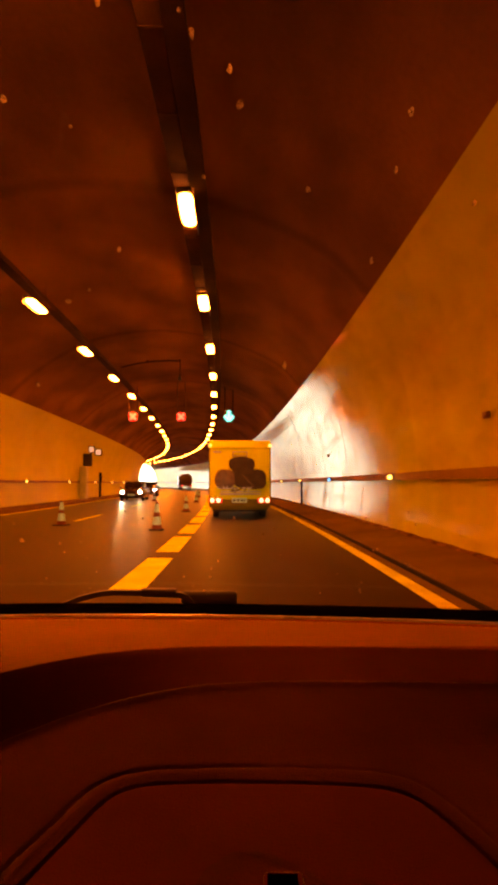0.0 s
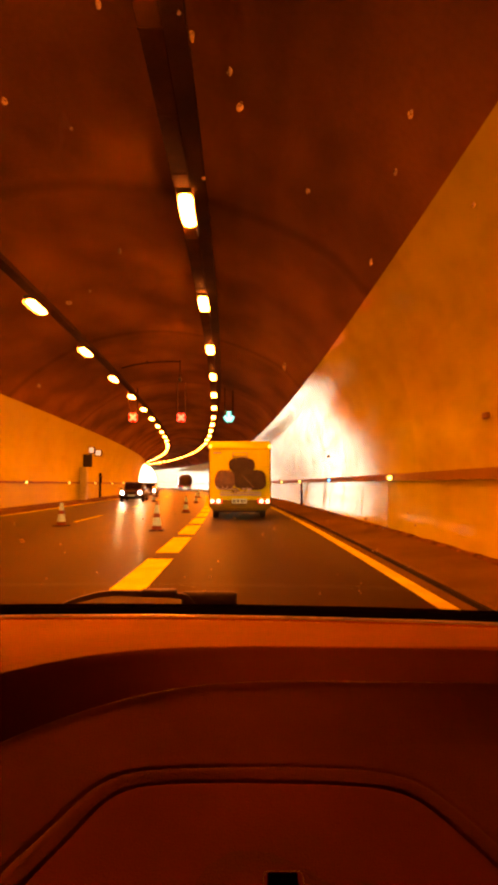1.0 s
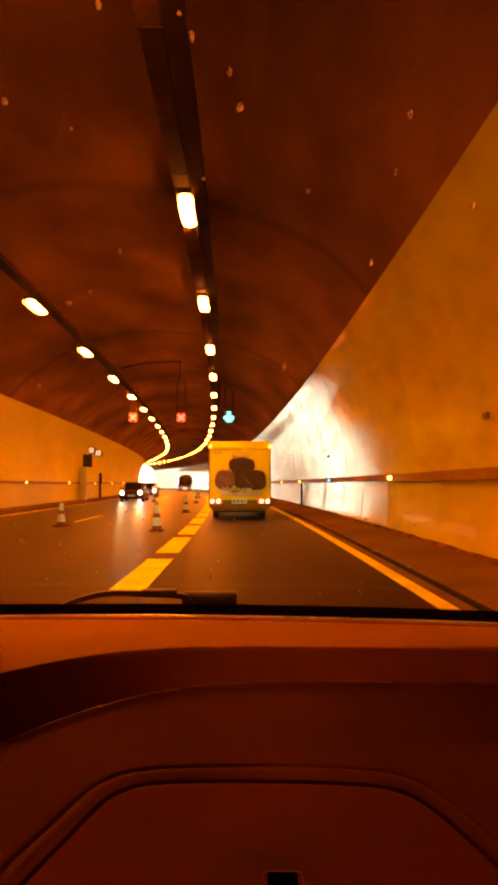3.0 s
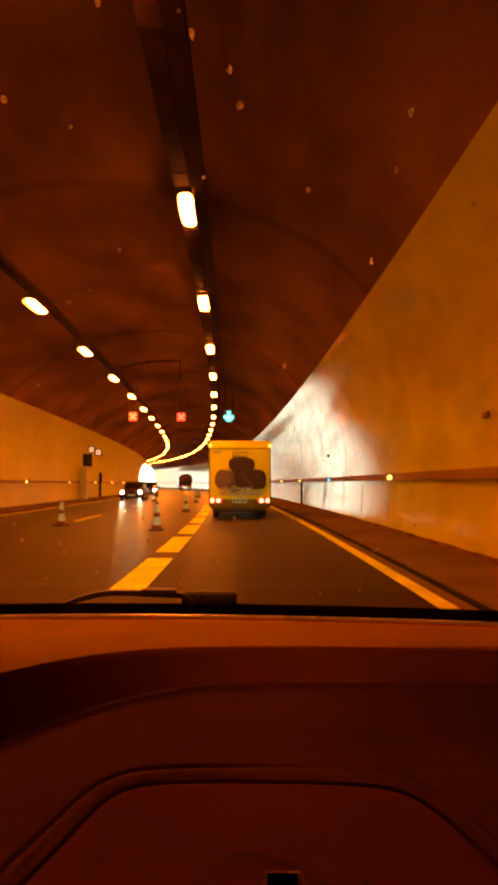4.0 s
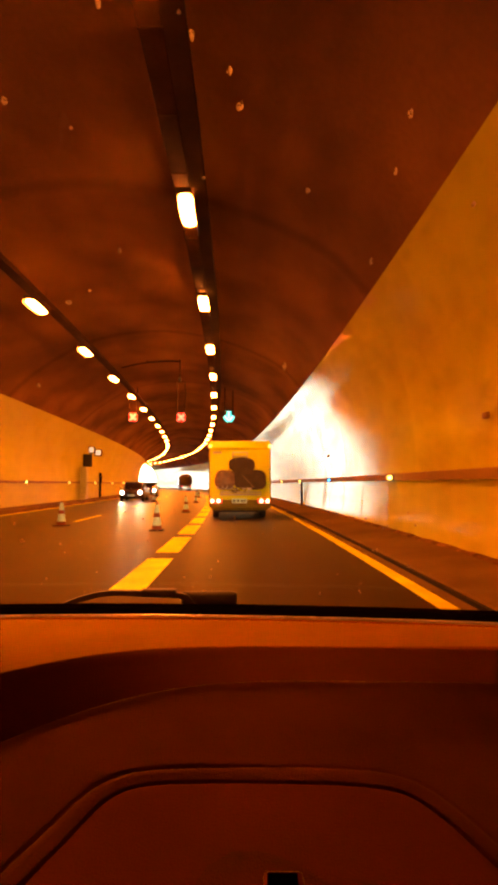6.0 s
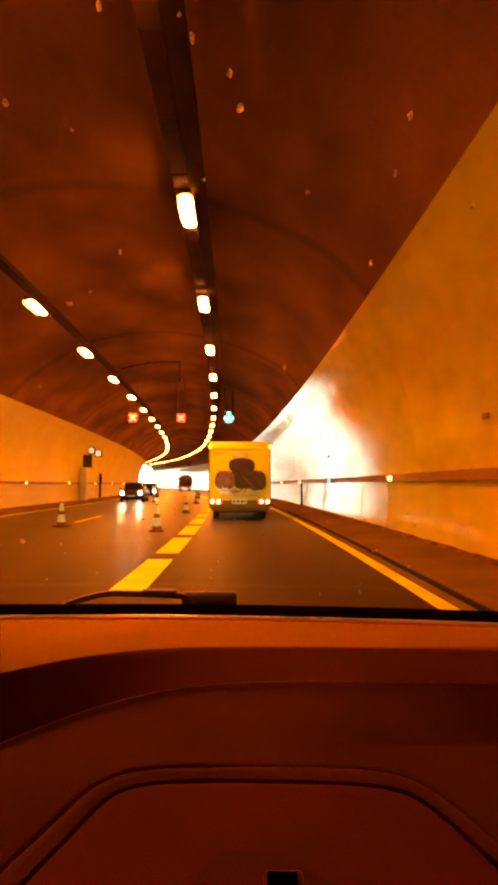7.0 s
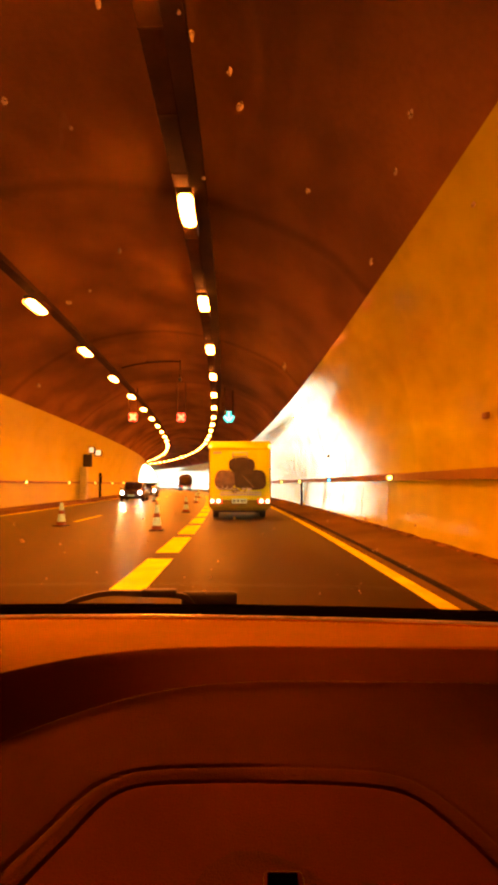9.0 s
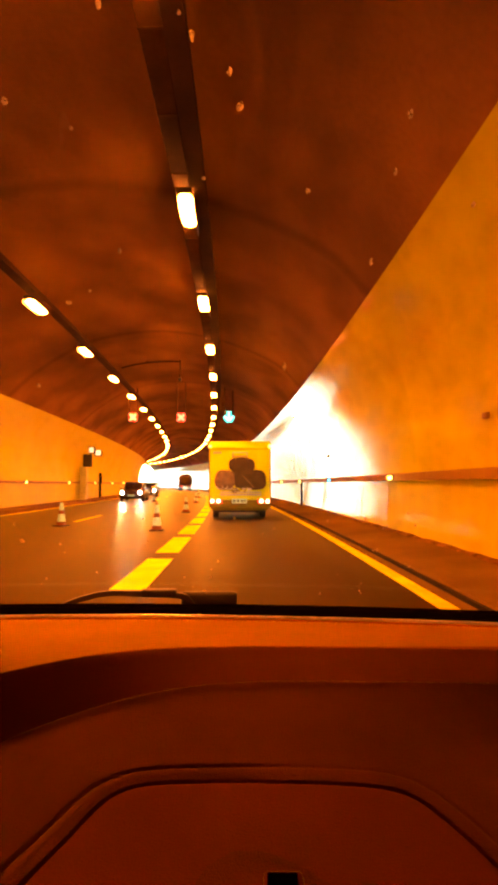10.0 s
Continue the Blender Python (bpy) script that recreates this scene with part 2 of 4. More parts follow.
M_DASH = surface("dashboard_soft_plastic", (0.160, 0.047, 0.0001), 0.52, 0.14, 5, 520, 0.85, 0.0022, rough_vary=0.05, spec=0.0)
M_LID = surface("dashboard_lid_plastic", (0.170, 0.042, 0.0001), 0.52, 0.10, 5, 520, 0.55, 0.0016, rough_vary=0.05, spec=0.0)
M_GLINT = surface("pale_glint_plastic", (0.34, 0.31, 0.27), 0.3, 0.1, 5, 200, 0.02, 0.001, metal=0.3)
M_CABIN = surface("cabin_lining", (0.035, 0.030, 0.027), 0.85, 0.15, 4, 200, 0.1, 0.002)
M_GLASS = clear_glass("windscreen_glass")
M_SPLAT = splat_matter("dried_insect_matter")
M_PANEL = glowing("lit_sign_panel", (1.0, 0.97, 0.80), 0.6)
M_BOOTH = surface("booth_pale_panel", (0.50, 0.54, 0.20), 0.5, 0.15, 1.5, 30, 0.05)
M_GRASS = surface("hillside_ground", (0.08, 0.10, 0.05), 0.9, 0.4, 0.05, 2, 0.3, 0.05)


def warm_sheen(m, tint, rough, ior):
    """Soft sheen of grained plastic or worn asphalt at low angles, over its matt base."""
    n, l = m.node_tree.nodes, m.node_tree.links
    p = n["Principled BSDF"]
    gl, fr, mix = n.new("ShaderNodeBsdfGlossy"), n.new("ShaderNodeFresnel"), n.new("ShaderNodeMixShader")
    gl.inputs["Color"].default_value, gl.inputs["Roughness"].default_value = (*tint, 1), rough
    fr.inputs["IOR"].default_value = ior
    bump = p.inputs["Normal"].links[0].from_socket
    l.new(bump, gl.inputs["Normal"])
    l.new(fr.outputs[0], mix.inputs["Fac"]), l.new(p.outputs[0], mix.inputs[1]), l.new(gl.outputs[0], mix.inputs[2])
    l.new(mix.outputs[0], n["Material Output"].inputs["Surface"])


for m_plastic in (M_DASH, M_LID):
    warm_sheen(m_plastic, (0.80, 0.74, 0.01), 0.55, 1.07)
warm_sheen(M_ROAD, (0.42, 0.44, 0.34), 0.36, 1.05)


# ---- the bend ----
def bend_of(s):
    s = min(max(s, 0.0), 90.0)
    return 2.32e-3 - 5.0716e-5 * s + 6.4219e-7 * s * s


STEP = 0.5
BACK, PORTAL = -45.0, 180.0


def run_path():
    ahead, x, y, th = [(0.0, 0.0, 0.0, 0.0)], 0.0, 0.0, 0.0
    for i in range(600):
        k = bend_of(i * STEP)
        x, y = x - math.sin(th + k * STEP / 2) * STEP, y + math.cos(th + k * STEP / 2) * STEP
        th += k * STEP
        ahead.append(((i + 1) * STEP, x, y, th))
    behind, x, y, th = [], 0.0, 0.0, 0.0
    k = bend_of(0)
    for i in range(160):
        x, y = x + math.sin(th - k * STEP / 2) * STEP, y - math.cos(th - k * STEP / 2) * STEP
        th -= k * STEP
        behind.append((-(i + 1) * STEP, x, y, th))
    return np.array(behind[::-1] + ahead)


PATH_LINE = run_path()


def at(s, lat, z=0.0):
    x, y, th = (float(np.interp(s, PATH_LINE[:, 0], PATH_LINE[:, i])) for i in (1, 2, 3))
    return Vector((x + lat * math.cos(th), y + lat * math.sin(th), z))


def place(s, lat, z=0.0, turn=0.0):
    th = float(np.interp(s, PATH_LINE[:, 0], PATH_LINE[:, 3]))
    return Matrix.Translation(at(s, lat, z)) @ Matrix.Rotation(th + radians(turn), 4, "Z")


# ---- mesh helpers ----
def mesh_from(name, bm, mat, smooth=True, angle=35):
    me = bpy.data.meshes.new(name)
    bm.normal_update()
    bm.to_mesh(me)
    bm.free()
    me.materials.append(mat)
    if smooth:
        me.polygons.foreach_set("use_smooth", [True] * len(me.polygons))
        me.set_sharp_from_angle(angle=radians(angle))
    return me


def part(name, bm, mat, parent=None, label="", m=None, smooth=True, angle=35):
    ob = new(name, mesh_from(name, bm, mat, smooth, angle))
    if parent is not None:
        ob.parent = parent
    if m is not None:
        ob.matrix_local = m
    if label:
        ob["label"] = label
    return ob


def empty(name, m, label, category, group="", kind=""):
    ob = new(name)
    ob.matrix_world = m
    ob.empty_display_size = 0.2
    return tagged(ob, label, category, group, kind)


def box(bm, c, size, bevel=0.0, m=None, seg=2):
    """A box with rounded edges at c, added to bm."""
    t = bmesh.new()
    bmesh.ops.create_cube(t, size=1.0, matrix=Matrix.Translation(c) @ Matrix.Diagonal((*size, 1)))
    if bevel:
        bmesh.ops.bevel(t, geom=t.edges[:], offset=bevel, segments=seg, affect="EDGES", profile=0.5)
    return merge(bm, t, m)


def merge(bm, t, m=None):
    if m is not None:
        bmesh.ops.transform(t, matrix=m, verts=t.verts[:])
    idx = {}
    for v in t.verts:
        idx[v] = bm.verts.new(v.co)
    for f in t.faces:
        bm.faces.new([idx[v] for v in f.verts])
    t.free()
    return bm


def tube(bm, a, b, r, r2=None, seg=10):
    a, b = Vector(a), Vector(b)
    d = b - a
    t = bmesh.new()
    bmesh.ops.create_cone(t, cap_ends=True, segments=seg, radius1=r, radius2=r if r2 is None else r2, depth=d.length)
    q = d.to_track_quat("Z", "Y").to_matrix().to_4x4()
    return merge(bm, t, Matrix.Translation((a + b) / 2) @ q)


def lathe(bm, prof, seg=24, m=None):
    """A turned body from (radius, height) pairs, closed where the radius is nought."""
    t = bmesh.new()
    rings = []
    for r, z in prof:
        rings.append([t.verts.new((r * math.cos(a), r * math.sin(a), z)) for a in (2 * math.pi * i / seg for i in range(seg))] if r > 1e-6 else [t.verts.new((0, 0, z))])
    for p, q in zip(rings, rings[1:]):
        for i in range(seg):
            j = (i + 1) % seg
            if len(p) == 1:
                t.faces.new((p[0], q[j], q[i]))
            elif len(q) == 1:
                t.faces.new((p[i], p[j], q[0]))
            else:
                t.faces.new((p[i], p[j], q[j], q[i]))
    return merge(bm, t, m)


def loft(prof, s0, s1, ds=1.5, closed=True):
    """Sweeps a cross section of (lateral, height) along the road; UV in metres."""
    bm = bmesh.new()
    uv = bm.loops.layers.uv.new("UVMap")
    n = max(1, math.ceil((s1 - s0) / ds))
    ss = [s0 + (s1 - s0) * i / n for i in range(n + 1)]
    k = len(prof)
    run = [0.0]
    for a, b in zip(prof, prof[1:] + prof[:1]):
        run.append(run[-1] + math.dist(a, b))
    rows = [[bm.verts.new(at(s, *p)) for p in prof] for s in ss]
    for i in range(n):
        for j in range(k if closed else k - 1):
            jj = (j + 1) % k
            f = bm.faces.new((rows[i][j], rows[i + 1][j], rows[i + 1][jj], rows[i][jj]))
            for lp, (si, vi) in zip(f.loops, ((i, j), (i + 1, j), (i + 1, j + 1), (i, j + 1))):
                lp[uv].uv = (ss[si], run[vi])
    if closed:
        bm.faces.new(rows[0])
        bm.faces.new(rows[-1][::-1])
    bmesh.ops.recalc_face_normals(bm, faces=bm.faces[:])
    return bm


def smooth_section(points, n=8):
    """A smooth line through a few (lateral, height) points."""
    pts = [2 * Vector(points[0]) - Vector(points[1])] + [Vector(p) for p in points] + [2 * Vector(points[-1]) - Vector(points[-2])]
    out = []
    for a, b, c, d in zip(pts, pts[1:], pts[2:], pts[3:]):
        for i in range(n):
            t = i / n
            out.append(0.5 * (2 * b + (c - a) * t + (2 * a - 5 * b + 4 * c - d) * t * t + (3 * b - a - 3 * c + d) * t ** 3))
    return [(p.x, p.y) for p in out + [pts[-2]]]


def thick(line, t):
    """Closes a line to a slab of thickness t on its outer side (to the left of its direction for t > 0)."""
    out = []
    for i, p in enumerate(line):
        a, b = line[max(0, i - 1)], line[min(len(line) - 1, i + 1)]
        d = Vector((b[0] - a[0], b[1] - a[1])).normalized()
        out.append((p[0] - d.y * t, p[1] + d.x * t))
    return list(line) + out[::-1]


# ---- the tunnel ----
R_WALL = smooth_section([(3.60, 0.0), (3.72, 1.3), (3.62, 2.8), (3.27, 4.3), (2.715, 5.47)])
VAULT = smooth_section([(2.715, 5.47), (1.55, 6.55), (-0.9, 7.55), (-3.6, 7.88), (-6.3, 7.40), (-8.5, 6.12), (-9.72, 5.0)])
L_WALL = smooth_section([(-9.72, 5.0), (-10.28, 4.0), (-10.62, 2.7), (-10.70, 1.3), (-10.71, 0.0)])

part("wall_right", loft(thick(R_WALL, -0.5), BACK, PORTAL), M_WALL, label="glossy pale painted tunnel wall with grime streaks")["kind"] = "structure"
part("wall_left", loft(thick(L_WALL, -0.5), BACK, PORTAL), M_MATT, label="matt pale painted tunnel wall on the inside of the bend")["kind"] = "structure"
part("ceiling", loft(thick(VAULT, -0.5), BACK, PORTAL), M_VAULT, label="dark sooty concrete tunnel vault")["kind"] = "structure"
road = tagged(part("road", loft([(-10.6, 0.0), (3.62, 0.0), (3.62, -0.6), (-10.6, -0.6)], BACK, PORTAL), M_ROAD, smooth=False),
              "dark asphalt carriageway of three lanes with worn paint", "road", kind="structure")
back = bmesh.new()
bmesh.ops.contextual_create(back, geom=[back.verts.new(at(BACK, *p)) for p in [(-10.6, 0.0), (3.62, 0.0)] + R_WALL[1:] + VAULT[1:] + L_WALL[1:-1]])
bmesh.ops.solidify(back, geom=back.faces[:], thickness=0.3)
tagged(part("wall_back", back, M_VAULT, smooth=False), "dark concrete closing the tunnel behind the car", "wall", kind="structure")

# cast joints of the outer wall: full height, and narrower ones between the slabs under the duct
wall_right = scene.objects["wall_right"]


def inset_of(line, d):
    return [(x - d, z) for x, z in line]


low_line = [q for q in R_WALL if 0.2 < q[1] < 1.36]
for i in range(3, 12):
    s = 3.4 + 5.6 * i
    if i % 2:
        part("wall_joint", loft(thick(inset_of([q for q in R_WALL if q[1] > 1.62], 0.002), 0.004), s, s + 0.022, 0.022), M_RAIL, wall_right, smooth=False)
for i in range(20):
    s = 14.8 + 2.9 * i
    part("slab_joint", loft(thick(inset_of(low_line, 0.002), 0.004), s, s + 0.016, 0.016), M_RAIL, wall_right, smooth=False)

# raised walkways with a kerb stone along each wall
tagged(part("pavement_right", loft([(2.45, 0.0), (2.45, 0.066), (2.475, 0.090), (3.66, 0.205), (3.66, 0.0)], BACK, PORTAL), M_WALK),
       "raised brown concrete service walkway along the wall", "walkway", kind="structure")
tagged(part("pavement_left", loft([(-10.66, 0.0), (-10.66, 0.235), (-10.02, 0.215), (-9.98, 0.19), (-9.98, 0.0)], BACK, PORTAL), M_WALK),
       "raised concrete service walkway inside the bend", "walkway", kind="structure")
# near-black strip: the shade on the kerb face is put into its colour
tagged(part("kerb_right", loft([(2.405, 0.004), (2.410, 0.062), (2.446, 0.070), (2.446, 0.004)], BACK, PORTAL), M_KERB),
       "dark strip on the kerb face with its shade painted in", "kerb", kind="structure")
tagged(part("gutter_right", loft([(2.245, 0.004), (2.25, 0.012), (2.40, 0.014), (2.40, 0.004)], BACK, PORTAL), M_WALK),
       "narrow brown concrete gutter strip along the kerb", "gutter", kind="structure")

# brown dirt washed against the foot of the outer wall
b = bmesh.new()
drift = []
for i in range(260):
    s = 4.0 + 0.25 * i
    w = 0.10 + 0.10 * noise.noise(Vector((s * 0.45, 0, 0))) + 0.05 * noise.noise(Vector((s * 2.1, 3, 0)))
    h = 0.030 + 0.020 * noise.noise(Vector((s * 1.3, 7, 0)))
    drift.append([b.verts.new(at(s, lat, z)) for lat, z in ((3.60 - max(w, 0.02), 0.196), (3.60 - max(w, 0.02) * 0.5, 0.205 + h * 0.7), (3.615, 0.21 + h), (3.64, 0.19))])
for p, q in zip(drift, drift[1:]):
    for i in range(3):
        b.faces.new((p[i], p[i + 1], q[i + 1], q[i]))
bmesh.ops.recalc_face_normals(b, faces=b.faces[:])
tagged(part("dirt_drift", b, M_DIRT), "brown dirt washed along the foot of the wall", "dirt", kind="stuff")

# painted lines
for i in range(-9, 14):
    s = 7.2 + 4.15 * i
    part("lane_dash", loft([(-1.72, 0.004), (-1.72, 0.009), (-1.28, 0.009), (-1.28, 0.004)], s, s + 3.2, 0.8), M_LINE, road, smooth=False)
for s, e in ((-42, -6.0), (4.0, 46.0), (57.0, 96.0), (107.0, 145.0)):
    part("edge_line", loft([(2.02, 0.004), (2.02, 0.009), (2.23, 0.009), (2.23, 0.004)], s, e, 1.2), M_LINE, road, smooth=False)
for i in range(-3, 8):
    s = 20.7 + 13.0 * i
    part("thin_dash", loft([(-5.84, 0.004), (-5.84, 0.009), (-5.69, 0.009), (-5.69, 0.004)], s, s + 4.2, 1.0), M_LINE, road, smooth=False)
part("inner_edge_line", loft([(-10.08 + 0.2, 0.004), (-9.88, 0.009), (-9.68, 0.009), (-9.68, 0.004)], -30, 150, 1.2), M_LINE, road, smooth=False)

# steel duct along both walls, with marker lamps on it
tagged(part("duct_right", loft([(3.60, 1.40), (3.60, 1.55), (3.62, 1.57), (3.74, 1.57), (3.74, 1.40)], BACK, PORTAL), M_RAIL),
       "long dark steel cable duct fixed along the wall", "duct", kind="structure")
tagged(part("duct_left", loft([(-10.74, 1.36), (-10.74, 1.48), (-10.62, 1.48), (-10.60, 1.46), (-10.60, 1.36)], BACK, PORTAL), M_RAIL),
       "long dark steel cable duct fixed along the inner wall", "duct", kind="structure")


def marker(m, blue=False):
    hue = "blue" if blue else "amber"
    root = empty("marker_lamp", m, "small %s glowing marker lamp on the wall duct" % hue, "marker lamp", "marker lamps along the walls")
    b = bmesh.new()
    box(b, (0, 0, 0), (0.04, 0.20, 0.12), 0.012)
    part("housing", b, M_HOUSING, root)
    b = bmesh.new()
    box(b, (-0.05, 0, 0), (0.085, 0.17, 0.105), 0.030)
    part("lens", b, M_BLUEMARK if blue else M_MARK, root, "glowing %s lens" % hue)
    return root


first = marker(place(14.0, 3.578, 1.47))
marker(place(22.75, 3.578, 1.47), True)
for i in range(-3, 12):
    if i not in (0, 1):
        copy_thing(first, place(14.0 + 8.75 * i, 3.578, 1.47))
for i in range(-4, 9):
    copy_thing(first, place(29.9 + 8.6 * i, -10.575, 1.42, 180))


# ---- lamps under the vault ----
def tunnel_lamp(m, rod, out, outer, inner):
    """Trough lamp; out is the side of its outer shield, 1 right or -1 left; outer and inner are how low the two shields reach."""
    root = empty("tunnel_lamp", m, "sodium tunnel lamp with glowing orange trough under the vault", "tunnel lamp", "tunnel lamps in two rows")
    b = bmesh.new()
    box(b, (0.004 * out, 0, 0.08), (0.33, 1.42, 0.118), 0.03)
    housing = part("housing", b, M_HOUSING, root)
    # plates added at both sides to keep lamp light off parts of the vault
    for side, low in ((out, outer), (-out, inner)):
        b = bmesh.new()
        box(b, (0.175 * side, 0, (0.14 + low) / 2), (0.012, 1.42, 0.14 - low), 0.004)
        part("shield", b, M_HOUSING, housing, "side plate added to keep lamp light off the vault")
    b = bmesh.new()
    bmesh.ops.create_icosphere(b, subdivisions=3, radius=1.0)
    for v in b.verts:
        d = v.co.normalized()
        k = (abs(d.x) ** 4 + abs(d.y) ** 4 + abs(d.z) ** 4) ** -0.25
        v.co = (d.x * k * 0.155, d.y * k * 0.69, d.z * k * 0.055)
    part("diffuser", b, M_LAMP, root, "glowing orange glass trough")
    b = bmesh.new()
    tube(b, (0.27, 0, 0.10), (0.27, 0, rod), 0.006)
    part("hanger_rod", b, M_TRAY, root)
    return root


lamp_r = tunnel_lamp(place(11.62, -1.18, 6.92), 0.66, 1, -0.215, 0.03)
lamp_l = tunnel_lamp(place(17.70, -6.29, 6.74), 0.76, -1, -0.11, -0.02)
for i in range(-8, 30):
    s = 11.62 + 6.2135 * i
    if i and BACK + 1 < s < PORTAL - 4:
        copy_thing(lamp_r, place(s, -1.18, 6.92))
    if i != 1 and BACK + 1 < s < PORTAL - 4:
        copy_thing(lamp_l, place(s - 0.13, -6.29, 6.74))
tagged(part("cable_tray_right", loft([(-1.05, 6.94), (-1.05, 7.09), (-0.76, 7.09), (-0.76, 6.94)], BACK, PORTAL), M_TRAY),
       "dark steel cable tray hung under the vault", "cable tray", kind="structure")
tagged(part("cable_tray_left", loft([(-6.16, 6.76), (-6.16, 6.91), (-5.87, 6.91), (-5.87, 6.76)], BACK, PORTAL), M_TRAY),
       "dark steel cable tray hung under the vault", "cable tray", kind="structure")

# sooty cover panels over the cable joints, between the lamps of the right row
def cover_panel(m):
    root = empty("cable_cover", m, "long sooty steel cable cover hung between two lamps", "cable cover", "cable covers between the lamps")
    b = bmesh.new()
    box(b, (0, 0, 0), (0.31, 4.3, 0.10), 0.02)
    part("cover", b, M_SOOT, root)
    for y in (-1.7, 0.0, 1.7):
        b = bmesh.new()
        box(b, (0.0, y, -0.052), (0.325, 0.05, 0.012), 0.004)
        part("strap", b, M_TRAY, root, "flat steel strap")
    return root


panel = cover_panel(place(14.73, -1.215, 6.99))
for i in range(-6, 18):
    if i:
        copy_thing(panel, place(14.73 + 6.2135 * i, -1.215, 6.99))


# ---- beyond the portal: daylight ----
gr = bmesh.new()
bmesh.ops.create_grid(gr, x_segments=8, y_segments=8, size=600, matrix=Matrix.Translation((-60, 120, -0.65)))
tagged(part("ground", gr, M_GRASS, smooth=False), "rough ground outside the tunnel", "ground", kind="structure")
# glowing slab added outside the mouth to stand in for daylight
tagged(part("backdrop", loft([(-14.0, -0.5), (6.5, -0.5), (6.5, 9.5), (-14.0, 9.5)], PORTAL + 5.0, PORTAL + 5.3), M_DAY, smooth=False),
       "glowing white slab standing in for daylight beyond the tunnel mouth", "daylight", kind="structure")


# ---- lane signals ----
def lane_signal(m, sign, rise):
    red = sign == "cross"
    root = empty("lane_signal", m, "hanging lane signal box lit with a %s" % ("red cross" if red else "green downward arrow"), "lane signal", "lane signals over the lanes")
    b = bmesh.new()
    box(b, (0, 0.12, 0), (0.66, 0.24, 0.66), 0.02)
    part("casing", b, M_BLACK, root)
    # wide bars give sign and halo, narrow paler ones imitate the burnt-out core
    for wide, y, mat, nm, say in ((0.27, -0.012, M_RED if red else M_GREEN, "lit_cross" if red else "lit_arrow", "glowing red cross" if red else "glowing green arrow"),
                                  (0.15, -0.024, M_HOT if red else M_HOTGREEN, "glare_core", "paler inner bars imitating a burnt-out core")):
        b = bmesh.new()
        if red:
            for a in (45, -45):
                box(b, (0, 0, 0), (wide, 0.02, 0.56), 0.02, Matrix.Translation((0, y, 0)) @ Matrix.Rotation(radians(a), 4, "Y"))
        else:
            box(b, (0, y, 0.10), (wide, 0.02, 0.44), 0.02)
            for a in (42, -42):
                box(b, (0, 0, 0.2), (wide, 0.02, 0.42), 0.02, Matrix.Translation((0, y, -0.30)) @ Matrix.Rotation(radians(a), 4, "Y"))
        part(nm, b, mat, root, say)
    for x in (-0.26, 0.26):
        b = bmesh.new()
        tube(b, (x, 0.12, 0.32), (x, 0.12, rise - 0.15), 0.035)
        part("hanger", b, M_TRAY, root)
    return root


lane_signal(place(37.4, -6.35, 5.58), "cross", 2.15)
lane_signal(place(37.3, -3.28, 5.58), "cross", 2.5)
lane_signal(place(36.6, -0.23, 5.58), "arrow", 2.0)


# ---- emergency station on the inner wall ----
def emergency_station(m):
    root = empty("emergency_station", m, "pale emergency call station with lit sign boxes on the wall", "emergency station")
    b = bmesh.new()
    box(b, (0, 0, 1.15), (0.42, 0.75, 2.3), 0.03)
    part("cabinet", b, M_BOOTH, root, "pale weathered cabinet")
    b = bmesh.new()
    box(b, (0.22, 0, 1.1), (0.03, 0.58, 1.9), 0.01)
    part("door", b, M_BOOTH, root)
    b = bmesh.new()
    box(b, (0.25, -0.2, 1.15), (0.03, 0.04, 0.2), 0.008)
    part("handle", b, M_BLACK, root)
    b = bmesh.new()
    tube(b, (0.0, 0, 2.3), (0.55, 0, 3.45), 0.05)
    part("bracket", b, M_TRAY, root)
    b = bmesh.new()
    box(b, (0.25, -0.1, 2.75), (0.62, 0.25, 0.9), 0.04)
    part("speaker_box", b, M_BLACK, root, "black equipment box")
    for x, z, w in ((0.50, 3.50, 0.42), (0.98, 3.3, 0.48)):
        b = bmesh.new()
        box(b, (x, 0, z), (w, 0.22, 0.46), 0.03)
        sign = part("sign_box", b, M_BLACK, root, "black box of a lit sign")
        b = bmesh.new()
        box(b, (x, -0.115, z), (w - 0.12, 0.02, 0.35), 0.01)
        part("lit_panel", b, M_PANEL, sign, "glowing bluish white panel")
    return root


emergency_station(place(42.0, -10.35, 0.23))


def wall_post(m):
    b = bmesh.new()
    box(b, (0, 0, 1.0), (0.14, 0.4, 2.0), 0.03)
    box(b, (0.09, 0, 1.5), (0.06, 0.3, 0.5), 0.02)
    ob = part("hydrant_cabinet", b, M_KERB)
    ob.matrix_world = m
    return tagged(ob, "narrow dark hydrant cabinet standing against the wall", "cabinet", "hydrant cabinets")


wall_post(place(48.8, -10.45, 0.23))


def wall_box(m):
    root = empty("junction_box", m, "small dark junction box with a screwed cover on the wall", "junction box", "junction boxes on the wall")
    b = bmesh.new()
    box(b, (0, 0, 0), (0.05, 0.19, 0.10), 0.012)
    part("box", b, M_RAIL, root)
    b = bmesh.new()
    box(b, (-0.029, 0, 0), (0.010, 0.15, 0.07), 0.003)
    part("cover", b, M_RAIL, root)
    return root


